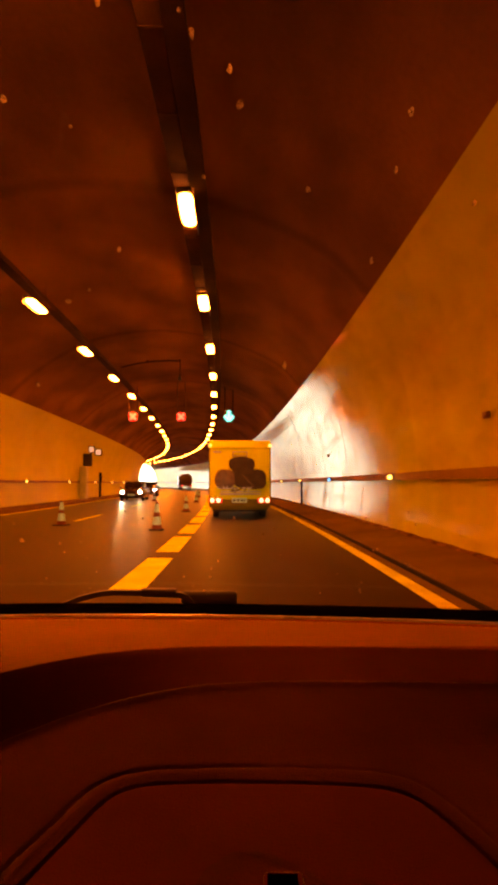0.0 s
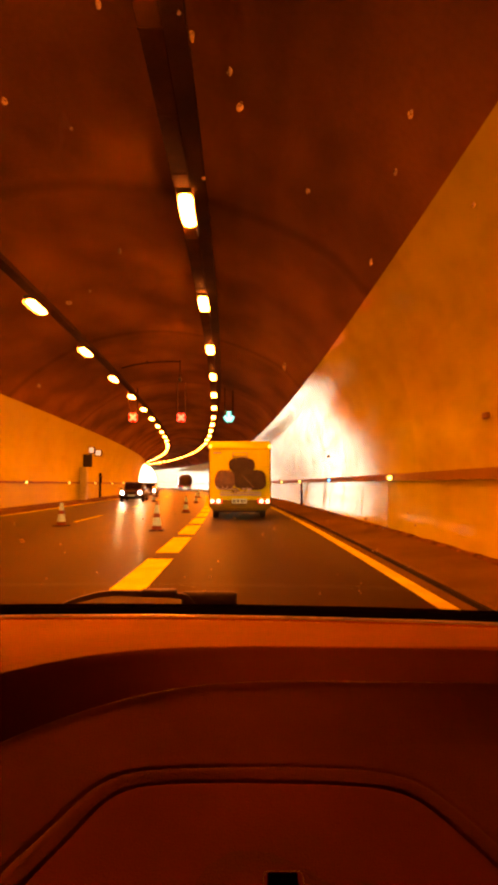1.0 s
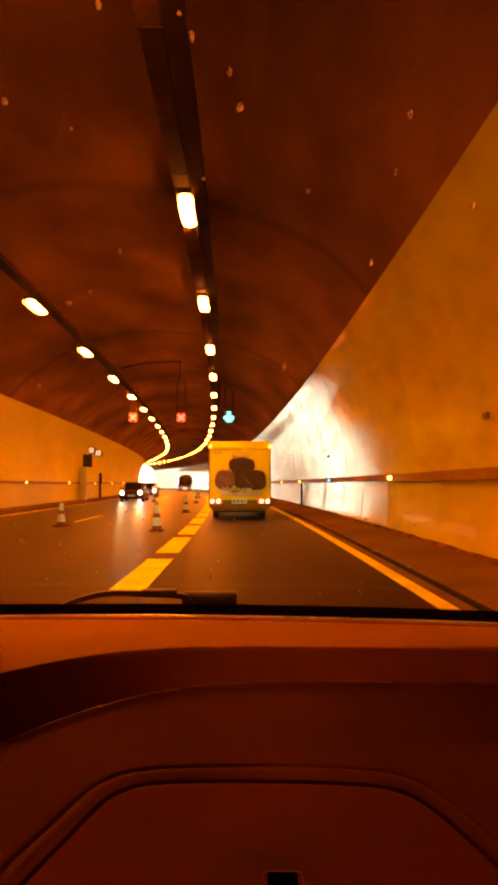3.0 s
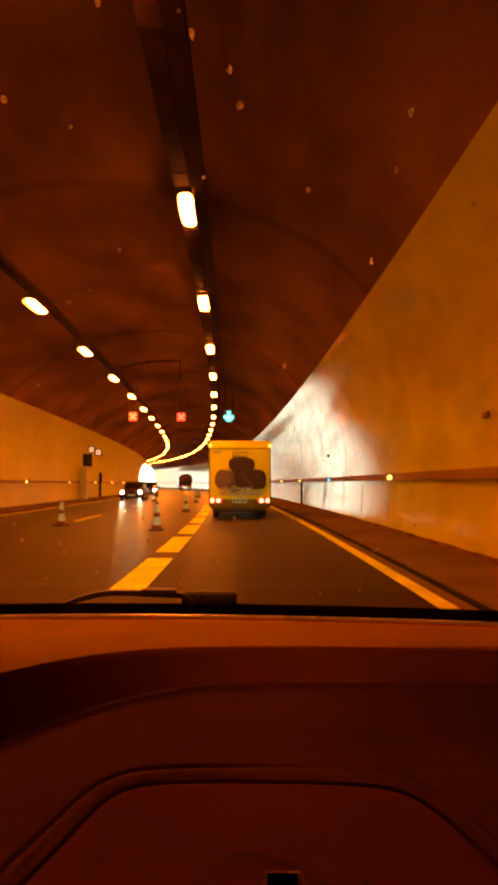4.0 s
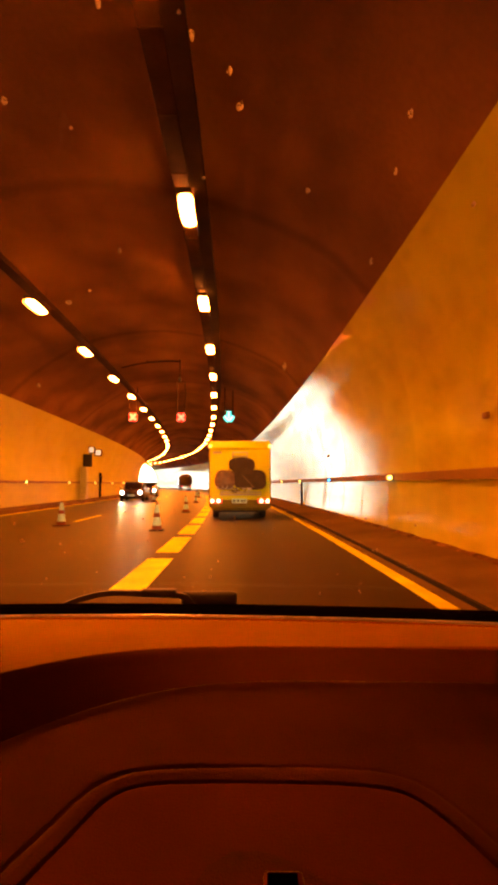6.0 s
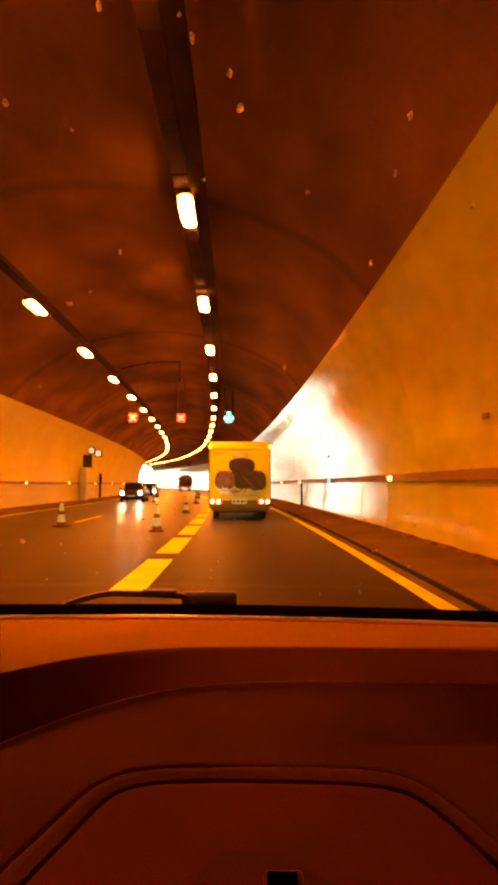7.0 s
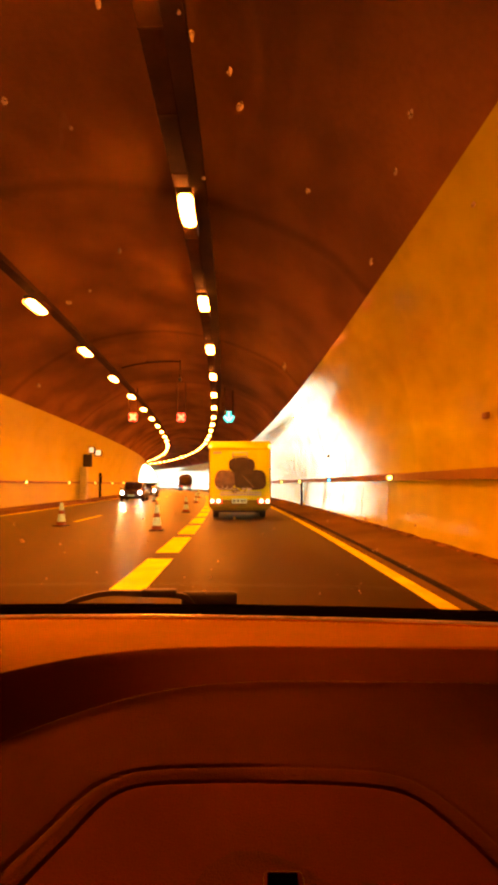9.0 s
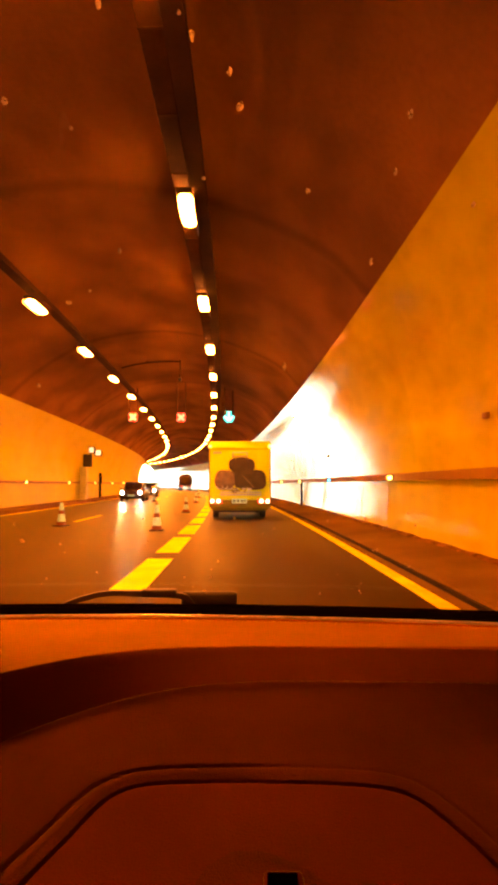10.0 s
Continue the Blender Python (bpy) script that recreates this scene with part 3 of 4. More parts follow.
def cable_riser(m, high):
    """Dark cable box that climbs from the walkway to the duct."""
    root = empty("cable_riser", m, "narrow dark steel cable riser between walkway and wall duct", "cable riser", "cable risers at the wall")
    b = bmesh.new()
    box(b, (0, 0, high / 2), (0.10, 0.16, high), 0.015)
    part("trunking", b, M_KERB, root)
    b = bmesh.new()
    box(b, (-0.02, 0, 0.06), (0.16, 0.24, 0.12), 0.02)
    part("foot_box", b, M_SOOT, root)
    for z in (0.35, 0.85):
        b = bmesh.new()
        box(b, (-0.004, 0, z), (0.11, 0.22, 0.04), 0.006)
        part("bracket", b, M_RAIL, root)
    return root


cable_riser(place(31.0, 3.56, 0.195), 1.20)
cable_riser(place(75.0, 3.56, 0.195), 1.20)


for s, z in ((8.75, 2.36), (23.5, 2.45), (44.0, 2.6)):
    wall_box(place(s, 3.64, z))


# ---- emergency exit in the outer wall, already passed ----
def emergency_exit(m):
    """Door bay with a hood, a lit sign box and a lamp-dot speed sign on arms; x to the road."""
    root = empty("emergency_exit", m, "white emergency exit door in a hooded bay with two lit signs", "emergency exit")
    for y in (-0.62, 0.62):
        b = bmesh.new()
        box(b, (0.10, y, 1.35), (0.20, 0.10, 2.7), 0.015)
        part("jamb", b, M_RAIL, root, "ochre painted steel jamb")
    b = bmesh.new()
    ends = []
    for k in range(13):
        y = -0.67 + 1.34 * k / 12
        z = 2.7 + 0.22 * math.cos(math.pi * y / 1.34)
        ends.append([b.verts.new((dx, y, z + dz)) for dx, dz in ((0.0, 0.0), (0.32, -0.04), (0.32, 0.06), (0.0, 0.12))])
    for p, q in zip(ends, ends[1:]):
        for i in range(4):
            b.faces.new((p[i], p[(i + 1) % 4], q[(i + 1) % 4], q[i]))
    b.faces.new(ends[0]), b.faces.new(ends[-1][::-1])
    bmesh.ops.recalc_face_normals(b, faces=b.faces[:])
    part("hood", b, M_RAIL, root, "curved ochre hood")
    for z, h in ((0.62, 1.16), (1.78, 1.10)):
        b = bmesh.new()
        box(b, (0.05, 0, z), (0.06, 1.12, h), 0.012)
        leaf = part("door_leaf", b, M_BOOTH, root, "pale door half with ribbed panel")
        for y in (-0.36, -0.12, 0.12, 0.36):
            b = bmesh.new()
            box(b, (0.085, y, z), (0.014, 0.10, h - 0.16), 0.005)
            part("rib", b, M_BOOTH, leaf)
    b = bmesh.new()
    tube(b, (0.14, -0.48, 1.17), (0.14, 0.48, 1.17), 0.02)
    for y in (-0.45, 0.45):
        tube(b, (0.06, y, 1.17), (0.14, y, 1.17), 0.015)
    part("push_bar", b, M_ALU, root, "steel push bar")
    b = bmesh.new()
    tube(b, (0.0, 0.9, 4.25), (0.75, 0.9, 4.05), 0.05)
    part("sign_arm", b, M_TRAY, root)
    b = bmesh.new()
    box(b, (0.75, 0.9, 3.55), (0.62, 0.22, 0.95), 0.03)
    sign = part("sign_box", b, M_BLACK, root, "black box of a lit sign")
    b = bmesh.new()
    box(b, (0.75, 1.015, 3.55), (0.50, 0.02, 0.82), 0.012)
    part("lit_panel", b, M_PANEL, sign, "glowing bluish white panel")
    b = bmesh.new()
    tube(b, (-0.15, -0.9, 3.95), (0.65, -0.9, 3.75), 0.06)
    part("sign_arm", b, M_TRAY, root)
    b = bmesh.new()
    box(b, (0.62, -0.9, 3.05), (0.86, 0.20, 1.10), 0.03)
    board = part("speed_sign", b, M_BLACK, root, "black lamp-dot speed sign")
    b = bmesh.new()
    lathe(b, [(0.24, 0.0), (0.34, 0.0), (0.34, 0.016), (0.24, 0.016), (0.24, 0.0)], 32, Matrix.Translation((0.62, -0.80, 3.18)) @ Matrix.Rotation(radians(-90), 4, "X"))
    part("red_ring", b, M_RED, board, "glowing red ring")
    b = bmesh.new()
    for x in (0.53, 0.69):
        box(b, (x, -0.792, 3.18), (0.11, 0.014, 0.20), 0.004)
    part("figure_bars", b, M_PANEL, board, "glowing pale bars")
    words = bpy.data.curves.new("sign_word", "FONT")
    words.body, words.size, words.extrude, words.align_x = "RAPPEL", 0.17, 0.004, "CENTER"
    words.materials.append(M_PANEL)
    text = new("sign_word", words)
    text.parent, text["label"] = board, "glowing pale capital letters"
    text.matrix_local = Matrix.Translation((0.62, -0.788, 2.64)) @ Matrix.Rotation(math.pi, 4, "Z") @ Matrix.Rotation(radians(90), 4, "X")
    return root


# the wall's own frame is turned so that x points at the road
emergency_exit(place(-14.0, 3.60, 0.20, 180))
lane_signal(place(-14.8, -5.90, 5.58), "cross", 2.15)
lane_signal(place(-15.0, -0.23, 5.58), "arrow", 2.0)


# ---- conduit across the vault, with a dropper ----
def vault_conduit(m):
    root = empty("vault_conduit", m, "dark steel conduit arched under the vault with a hanging dropper", "conduit")
    pts = [Vector((lat, 0, z - 0.10)) for lat, z in VAULT if -6.2 < lat < -2.9]
    b = bmesh.new()
    for p, q in zip(pts, pts[1:]):
        tube(b, p, q, 0.045, seg=8)
    part("pipe", b, M_TRAY, root)
    end = pts[0]
    b = bmesh.new()
    tube(b, end, end - Vector((0, 0, 0.85)), 0.04)
    part("dropper", b, M_TRAY, root)
    b = bmesh.new()
    box(b, end - Vector((0, 0, 0.95)), (0.16, 0.34, 0.20), 0.02)
    part("camera_box", b, M_BLACK, root, "small black camera housing")
    for p in pts[::5]:
        b = bmesh.new()
        box(b, p + Vector((0, 0, 0.05)), (0.10, 0.06, 0.10), 0.01)
        part("clip", b, M_SOOT, root)
    return root


vault_conduit(place(30.5, 0, 0))


# ---- traffic cones ----
def traffic_cone(m):
    root = empty("traffic_cone", m, "orange traffic cone with two white reflective bands on the asphalt", "traffic cone", "traffic cones along the lane")
    b = bmesh.new()
    box(b, (0, 0, 0.02), (0.40, 0.40, 0.04), 0.012)
    part("base", b, M_RUBBER, root, "square black rubber base")

    def radius(z):
        return 0.145 - (z - 0.04) * 0.145
    b = bmesh.new()
    lathe(b, [(0.165, 0.04), (0.16, 0.055), (radius(0.07), 0.07), (radius(0.76), 0.76), (0.03, 0.785), (0.0, 0.785)])
    part("body", b, M_ORANGE, root)
    for lo, hi in ((0.15, 0.38), (0.50, 0.74)):
        b = bmesh.new()
        lathe(b, [(radius(lo), lo), (radius(lo) + 0.004, lo), (radius(hi) + 0.004, hi), (radius(hi), hi)])
        part("reflective_band", b, M_REFLECT, root, "white reflective band")
    return root


cone = traffic_cone(place(16.7, -2.42, 0))
for i, (s, lat) in enumerate(((27.4, -2.36), (41.0, -2.4), (56.0, -2.4), (72.0, -2.45), (18.6, -5.65), (44.0, -5.6))):
    copy_thing(cone, place(s, lat, 0, 17.0 * i))


# ---- wheel ----
def wheel(parent, x, y, r=0.33, w=0.21):
    turn = Matrix.Translation((x, y, r)) @ Matrix.Rotation(radians(90), 4, "Y")
    b = bmesh.new()
    lathe(b, [(r * 0.62, -w / 2), (r * 0.9, -w / 2), (r, -w * 0.36), (r, w * 0.36), (r * 0.9, w / 2), (r * 0.62, w / 2), (r * 0.58, 0), (r * 0.62, -w / 2)], 32, turn)
    tyre = part("wheel", b, M_RUBBER, parent, "black rubber tyre on a steel rim")
    b = bmesh.new()
    lathe(b, [(0.0, w * 0.25), (r * 0.25, w * 0.3), (r * 0.55, w * 0.12), (r * 0.62, w * 0.42), (r * 0.62, -w * 0.42), (r * 0.5, -w * 0.1), (0.0, -w * 0.2)], 24, turn)
    part("rim", b, M_ALU, tyre)


def prism(bm, outline, x0, x1, bevel=0.0, m=None):
    """A side outline of (y, z) points drawn out from x0 to x1."""
    t = bmesh.new()
    a = [t.verts.new((x0, y, z)) for y, z in outline]
    b = [t.verts.new((x1, y, z)) for y, z in outline]
    t.faces.new(a)
    t.faces.new(b[::-1])
    for i in range(len(a)):
        j = (i + 1) % len(a)
        t.faces.new((a[i], b[i], b[j], a[j]))
    bmesh.ops.recalc_face_normals(t, faces=t.faces[:])
    if bevel:
        bmesh.ops.bevel(t, geom=t.edges[:], offset=bevel, segments=3, affect="EDGES", profile=0.5)
    return merge(bm, t, m)


# ---- motorhome ahead ----
def motorhome(m):
    root = empty("motorhome", m, "white coachbuilt motorhome seen from behind with covered bicycles", "motorhome")
    b = bmesh.new()
    prism(b, [(0, 0.62), (0, 2.66), (0.10, 2.70), (5.2, 2.86), (6.0, 2.62), (6.0, 1.9), (5.4, 1.7), (5.4, 0.45), (0.6, 0.45)], -1.14, 1.14, 0.05)
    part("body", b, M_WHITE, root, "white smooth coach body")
    b = bmesh.new()
    prism(b, [(-0.08, 2.64), (-0.07, 2.70), (0.26, 2.95), (0.9, 3.00), (0.9, 2.70), (0.0, 2.62)], -1.16, 1.16, 0.035)
    part("roof_cap", b, M_WHITE, root, "rounded white roof edge moulding")
    for x in (-1.15, 1.15):
        b = bmesh.new()
        box(b, (x, -0.005, 1.62), (0.035, 0.05, 2.06), 0.012)
        part("corner_trim", b, M_GREY, root)
    b = bmesh.new()
    box(b, (0, -0.03, 0.58), (2.30, 0.22, 0.30), 0.06)
    box(b, (0, 0.06, 0.40), (2.1, 0.18, 0.12), 0.03)
    part("bumper", b, M_GREY, root, "grey rear bumper skirt")
    b = bmesh.new()
    box(b, (0, 2.7, 0.36), (1.9, 5.0, 0.22), 0.03)
    part("chassis", b, M_BLACK, root)
    for side in (-1, 1):
        for dx, mat, nm in ((1.03, M_TAILHOT, "brake_lamp"), (0.80, M_TAILHOT, "fog_lamp")):
            b = bmesh.new()
            box(b, (side * (dx - 0.03), -0.15, 0.69), (0.22, 0.05, 0.17), 0.03)
            shell = part("lamp_cluster", b, M_TAIL, root, "red tail lamp glass")
            b = bmesh.new()
            lathe(b, [(0.0, 0.0), (0.078, 0.0), (0.070, 0.03), (0.0, 0.042)], 20, Matrix.Translation((side * dx, -0.172, 0.69)) @ Matrix.Rotation(radians(90), 4, "X"))
            part(nm, b, mat, shell, "glowing round tail lamp")
        b = bmesh.new()
        box(b, (side * 1.12, -0.05, 2.74), (0.11, 0.06, 0.11), 0.025)
        part("clearance_lamp", b, M_AMBER, root, "glowing amber clearance lamp")
    b = bmesh.new()
    box(b, (-0.02, -0.16, 0.69), (0.56, 0.025, 0.17), 0.008)
    plate = part("plate", b, M_PLATE, root, "white rear plate with dark bars")
    b = bmesh.new()
    for x in (-0.19, -0.05, 0.10, 0.2):
        box(b, (x - 0.02, -0.176, 0.69), (0.075 if x < 0.15 else 0.05, 0.006, 0.085))
    part("plate_bars", b, M_BLACK, plate)
    b = bmesh.new()
    box(b, (-0.85, -0.008, 2.5), (0.30, 0.012, 0.07), 0.003)
    part("badge", b, M_ALU, root, "small pale maker's strip")
    b = bmesh.new()
    for z in (2.50, 2.36):
        tube(b, (-0.26, -0.08, z), (0.26, -0.08, z), 0.018)
    for x in (-0.26, 0.26):
        tube(b, (x, -0.08, 2.30), (x, -0.08, 2.52), 0.022)
        tube(b, (x, -0.08, 2.50), (x, 0.02, 2.50), 0.018)
    part("grab_rail", b, M_ALU, root, "aluminium rack mount rail")
    for side in (-1, 1):
        b = bmesh.new()
        box(b, (side * 1.2, 5.0, 1.9), (0.16, 0.10, 0.34), 0.03)
        part("mirror", b, M_BLACK, root)
    for y in (1.35, 4.9):
        for x in (-0.92, 0.92):
            wheel(root, x, y, 0.34, 0.22)
    b = bmesh.new()
    tube(b, (0.55, 0.3, 0.34), (0.55, 0.0, 0.33), 0.04)
    part("exhaust", b, M_TRAY, root)
    return root


CAMPER = place(21.9, 0.02, 0)
motorhome(CAMPER)


def lump(bm, c, r, seed, m=None):
    """A soft, creased cloth bag round c with the radii r."""
    t = bmesh.new()
    bmesh.ops.create_icosphere(t, subdivisions=4, radius=1.0)
    for v in t.verts:
        d = v.co.normalized()
        k = 1 + 0.09 * noise.noise(d * 1.7 + Vector((seed, 0, 0))) + 0.03 * noise.noise(d * 5 + Vector((0, seed, 0)))
        e = (abs(d.x) ** 2.6 + abs(d.z) ** 2.6) ** (-1 / 2.6) if abs(d.x) + abs(d.z) > 0.2 else 1.0
        flat = math.copysign(abs(d.y) ** 0.55, d.y)
        v.co = Vector((d.x * k * r[0] * min(e, 1.2), flat * k * r[1], d.z * k * r[2] * min(e, 1.2))) + Vector(c)
    return merge(bm, t, m)


def bicycle_rack(m):
    root = empty("bicycle_rack", m, "aluminium bicycle rack with bicycles under dark covers", "bicycle rack")
    b = bmesh.new()
    for z in (0.92, 1.02):
        tube(b, (-0.72, -0.26, z), (0.78, -0.26, z), 0.022)
    for x in (-0.3, 0.32):
        tube(b, (x, -0.02, 2.2), (x, -0.30, 1.0), 0.018)
        tube(b, (x, -0.02, 0.95), (x, -0.34, 0.95), 0.018)
    part("rack_frame", b, M_ALU, root, "aluminium tube frame")
    b = bmesh.new()
    box(b, (0.0, -0.36, 0.94), (1.5, 0.10, 0.05), 0.015)
    part("wheel_rail", b, M_ALU, root)
    b = bmesh.new()
    lump(b, (0.06, -0.27, 2.03), (0.47, 0.13, 0.27), 1.0)
    lump(b, (0.12, -0.25, 1.62), (0.42, 0.13, 0.46), 7.0)
    part("saddle_cover", b, M_COVER, root, "dark sagging cover over saddles and handlebars")
    for x, mat, seed, say in ((0.60, M_COVER, 3.0, "dark round wheel cover"), (-0.56, M_COVER2, 5.0, "brown shiny round wheel cover")):
        b = bmesh.new()
        lump(b, (x, -0.30, 1.47), (0.36, 0.10, 0.36), seed)
        for v in b.verts:       # folds run out from the hub
            dx, dz = v.co.x - x, v.co.z - 1.47
            v.co.y -= 0.012 * math.sin(7 * math.atan2(dz, dx) + seed) * min(1, math.hypot(dx, dz) / 0.3) + 0.02 * math.exp(-(dx * dx + dz * dz) / 0.004)
        cover = part("wheel_cover", b, mat, root, say)
        b = bmesh.new()
        ring = [Vector((x + 0.345 * math.cos(a), -0.335, 1.47 + 0.345 * math.sin(a))) for a in (2 * math.pi * i / 28 for i in range(29))]
        for p, q in zip(ring, ring[1:]):
            tube(b, p, q, 0.016, seg=6)
        part("hem", b, mat, cover)
    b = bmesh.new()
    tube(b, (-0.45, -0.47, 1.10), (0.0, -0.47, 1.06), 0.016)
    tube(b, (-0.35, -0.47, 1.02), (0.1, -0.47, 1.14), 0.016)
    tube(b, (0.15, -0.47, 1.02), (0.25, -0.47, 1.22), 0.016)
    lathe(b, [(0.07, -0.01), (0.10, -0.01), (0.10, 0.01), (0.07, 0.01), (0.07, -0.01)], 20, Matrix.Translation((-0.2, -0.48, 1.08)) @ Matrix.Rotation(radians(90), 4, "X"))
    part("bicycle_frame", b, M_GREY, root, "bare metal frame and chainwheel")
    for x in (-0.66, -0.44):
        b = bmesh.new()
        arc = [Vector((x + 0.20 * math.cos(a), -0.46, 1.24 + 0.11 * math.sin(a))) for a in (math.pi + math.pi * i / 10 for i in range(11))]
        for p, q in zip(arc, arc[1:]):
            tube(b, p, q, 0.013, seg=6)
        part("wheel_rim", b, M_ALU, root, "bare aluminium rim under the cover")
    for x in (-0.16, 0.14, 0.34):
        b = bmesh.new()
        box(b, (x, -0.44, 1.14), (0.17, 0.05, 0.07), 0.02)
        part("rail_clamp", b, M_ALU, root, "aluminium clamp on the rail")
    for (xa, za), (xb, zb) in (((-0.42, 1.86), (-0.12, 1.12)), ((0.10, 1.62), (0.52, 1.18)), ((-0.86, 1.52), (-0.34, 1.30))):
        b = bmesh.new()
        steps = [Vector((xa + (xb - xa) * k / 5, -0.455 - 0.025 * math.sin(math.pi * k / 5), za + (zb - za) * k / 5)) for k in range(6)]
        for p, q in zip(steps, steps[1:]):
            tube(b, p, q, 0.012, seg=6)
        part("strap", b, M_COVER2, root, "brown webbing strap")
    return root


bicycle_rack(CAMPER)


# ---- oncoming cars and a lorry farther on ----
def oncoming_car(m, label):
    root = empty("car", m, label, "car", "oncoming cars")
    b = bmesh.new()
    prism(b, [(0.0, 0.30), (-0.02, 0.62), (0.15, 0.78), (1.15, 0.95), (3.9, 0.98), (4.25, 0.85), (4.3, 0.35), (3.9, 0.22), (0.3, 0.20)], -0.90, 0.90, 0.07)
    part("body", b, M_CARPAINT, root, "dark glossy car body")
    b = bmesh.new()
    prism(b, [(1.1, 0.92), (1.85, 1.42), (2.3, 1.48), (3.3, 1.44), (4.0, 0.96)], -0.72, 0.72, 0.08)
    part("cabin", b, M_TINT, root, "dark tinted windows")
    b = bmesh.new()
    prism(b, [(1.86, 1.43), (2.3, 1.50), (3.3, 1.46), (3.32, 1.43), (2.3, 1.46)], -0.68, 0.68, 0.0)
    part("roof", b, M_CARPAINT, root)
    for x in (-0.66, 0.66):
        b = bmesh.new()
        box(b, (x, 0.03, 0.68), (0.34, 0.10, 0.15), 0.04)
        shell = part("headlamp", b, M_ALU, root)
        b = bmesh.new()
        lathe(b, [(0.0, 0.0), (0.14, 0.0), (0.13, 0.02), (0.0, 0.03)], 20, Matrix.Translation((x, -0.03, 0.68)) @ Matrix.Rotation(radians(90), 4, "X"))
        part("bulb", b, M_HEAD, shell, "glaring white headlamp")
        b = bmesh.new()
        box(b, (x * 1.5, 1.55, 0.99), (0.18, 0.10, 0.13), 0.03)
        part("mirror", b, M_BLACK, root)
        light = bpy.data.lights.new("headlamp_beam", "SPOT")
        light.energy, light.spot_size, light.spot_blend, light.shadow_soft_size = 1000, radians(28), 1.0, 0.10
        light.color = (1.0, 0.97, 0.92)
        new("headlamp_beam", light).matrix_world = m @ look((x, -0.10, 0.68), (x + 1.0, -14.0, 0.60))
    b = bmesh.new()
    box(b, (0, -0.02, 0.45), (1.1, 0.05, 0.16), 0.02)
    part("grille", b, M_BLACK, root)
    b = bmesh.new()
    box(b, (0, -0.05, 0.46), (0.52, 0.02, 0.11), 0.005)
    part("plate", b, M_REFLECT, root)
    for y in (0.85, 3.45):
        for x in (-0.8, 0.8):
            wheel(root, x, y, 0.32, 0.2)
    return root


oncoming_car(place(44.0, -7.3, 0), "dark oncoming car with glaring white headlamps")
oncoming_car(place(59.0, -7.5, 0), "dark oncoming car with headlamps on, following another")


def lorry(m):
    root = empty("lorry", m, "dark lorry far ahead with a rounded tarpaulin load", "lorry")
    b = bmesh.new()
    prism(b, [(0, 0.75), (0, 1.05), (5.5, 1.05), (5.5, 0.75)], -1.1, 1.1, 0.03)
    part("bed", b, M_GREY, root)
    b = bmesh.new()
    lump(b, (0, 1.5, 2.0), (1.2, 1.4, 1.15), 11.0)
    part("tarpaulin", b, M_COVER, root, "dark rounded tarpaulin")
    b = bmesh.new()
    box(b, (0, 5.2, 1.7), (2.1, 1.7, 2.0), 0.12)
    part("cab", b, M_CARPAINT, root)
    for x in (-0.85, 0.85):
        b = bmesh.new()
        box(b, (x, -0.03, 0.85), (0.3, 0.05, 0.16), 0.02)
        part("tail_lamp", b, M_TAIL, root, "red tail lamp")
        for y in (1.0, 4.8):
            wheel(root, x, y, 0.42, 0.26)
    return root


lorry(place(112.0, -1.6, 0))


# ---- the car that carries the camera ----
# x to the right and y ahead of the lens; heights over the road
MID = -0.30                     # middle line of the car
LEDGE = EYE - 0.24              # height of the dashboard's ledge under the glass


def glass_base(x):
    return 1.12 - 0.13 * (x + 0.25) ** 2


def on_glass(x, t, off=0.0):
    y = glass_base(x) * (1 - t) + 0.62 * t
    n = Vector((0, -0.81, -0.48)).normalized()
    return Vector((x, y, EYE - 0.235 + 0.81 * t)) + n * off


own = empty("own_car", pose(0, 0, 0), "interior of the car with dark dashboard behind a speckled windscreen", "car")

b = bmesh.new()
prism(b, [(1.2, 0.55), (1.22, 1.0), (2.0, 0.86), (2.25, 0.62), (2.25, 0.25), (-2.3, 0.25), (-2.3, 0.30), (-1.9, 0.32), (1.0, 0.34)], MID - 0.9, MID + 0.9, 0.03)
part("body", b, M_CARPAINT, own, "dark car body with short bonnet")
b = bmesh.new()
prism(b, [(0.615, EYE + 0.58), (0.58, EYE + 0.62), (-0.4, EYE + 0.68), (-2.0, EYE + 0.58), (-2.0, EYE + 0.53), (-0.4, EYE + 0.62)], MID - 0.75, MID + 0.75)
part("roof", b, M_CABIN, own, "dark grey roof lining")
for side in (-1, 1):
    b = bmesh.new()
    prism(b, [(1.15, 0.30), (1.15, 1.05), (-2.2, 1.05), (-2.2, 0.30)], MID + side * 0.84, MID + side * 0.89)
    part("door", b, M_CABIN, own, "dark door panel")
    b = bmesh.new()
    prism(b, [(1.06, 1.04), (0.60, EYE + 0.59), (0.50, EYE + 0.60), (0.95, 1.04)], MID + side * 0.76, MID + side * 0.82, 0.008)
    part("windscreen_pillar", b, M_CABIN, own)
    # unseen opaque panel added over the side windows to darken the dashboard
    b = bmesh.new()
    fore = 0.92 if side > 0 else 0.66
    prism(b, [(fore, 1.04), (fore, 1.12), (0.52, EYE + 0.60), (-0.4, EYE + 0.64), (-2.1, EYE + 0.55), (-2.2, 1.04)], MID + side * 0.77, MID + side * 0.83)
    part("side_window_blocker", b, M_CABIN, own)
b = bmesh.new()
prism(b, [(-2.2, 0.3), (-2.0, EYE + 0.56), (-2.05, EYE + 0.56), (-2.25, 0.3)], MID - 0.84, MID + 0.84)
part("tailgate", b, M_CABIN, own)
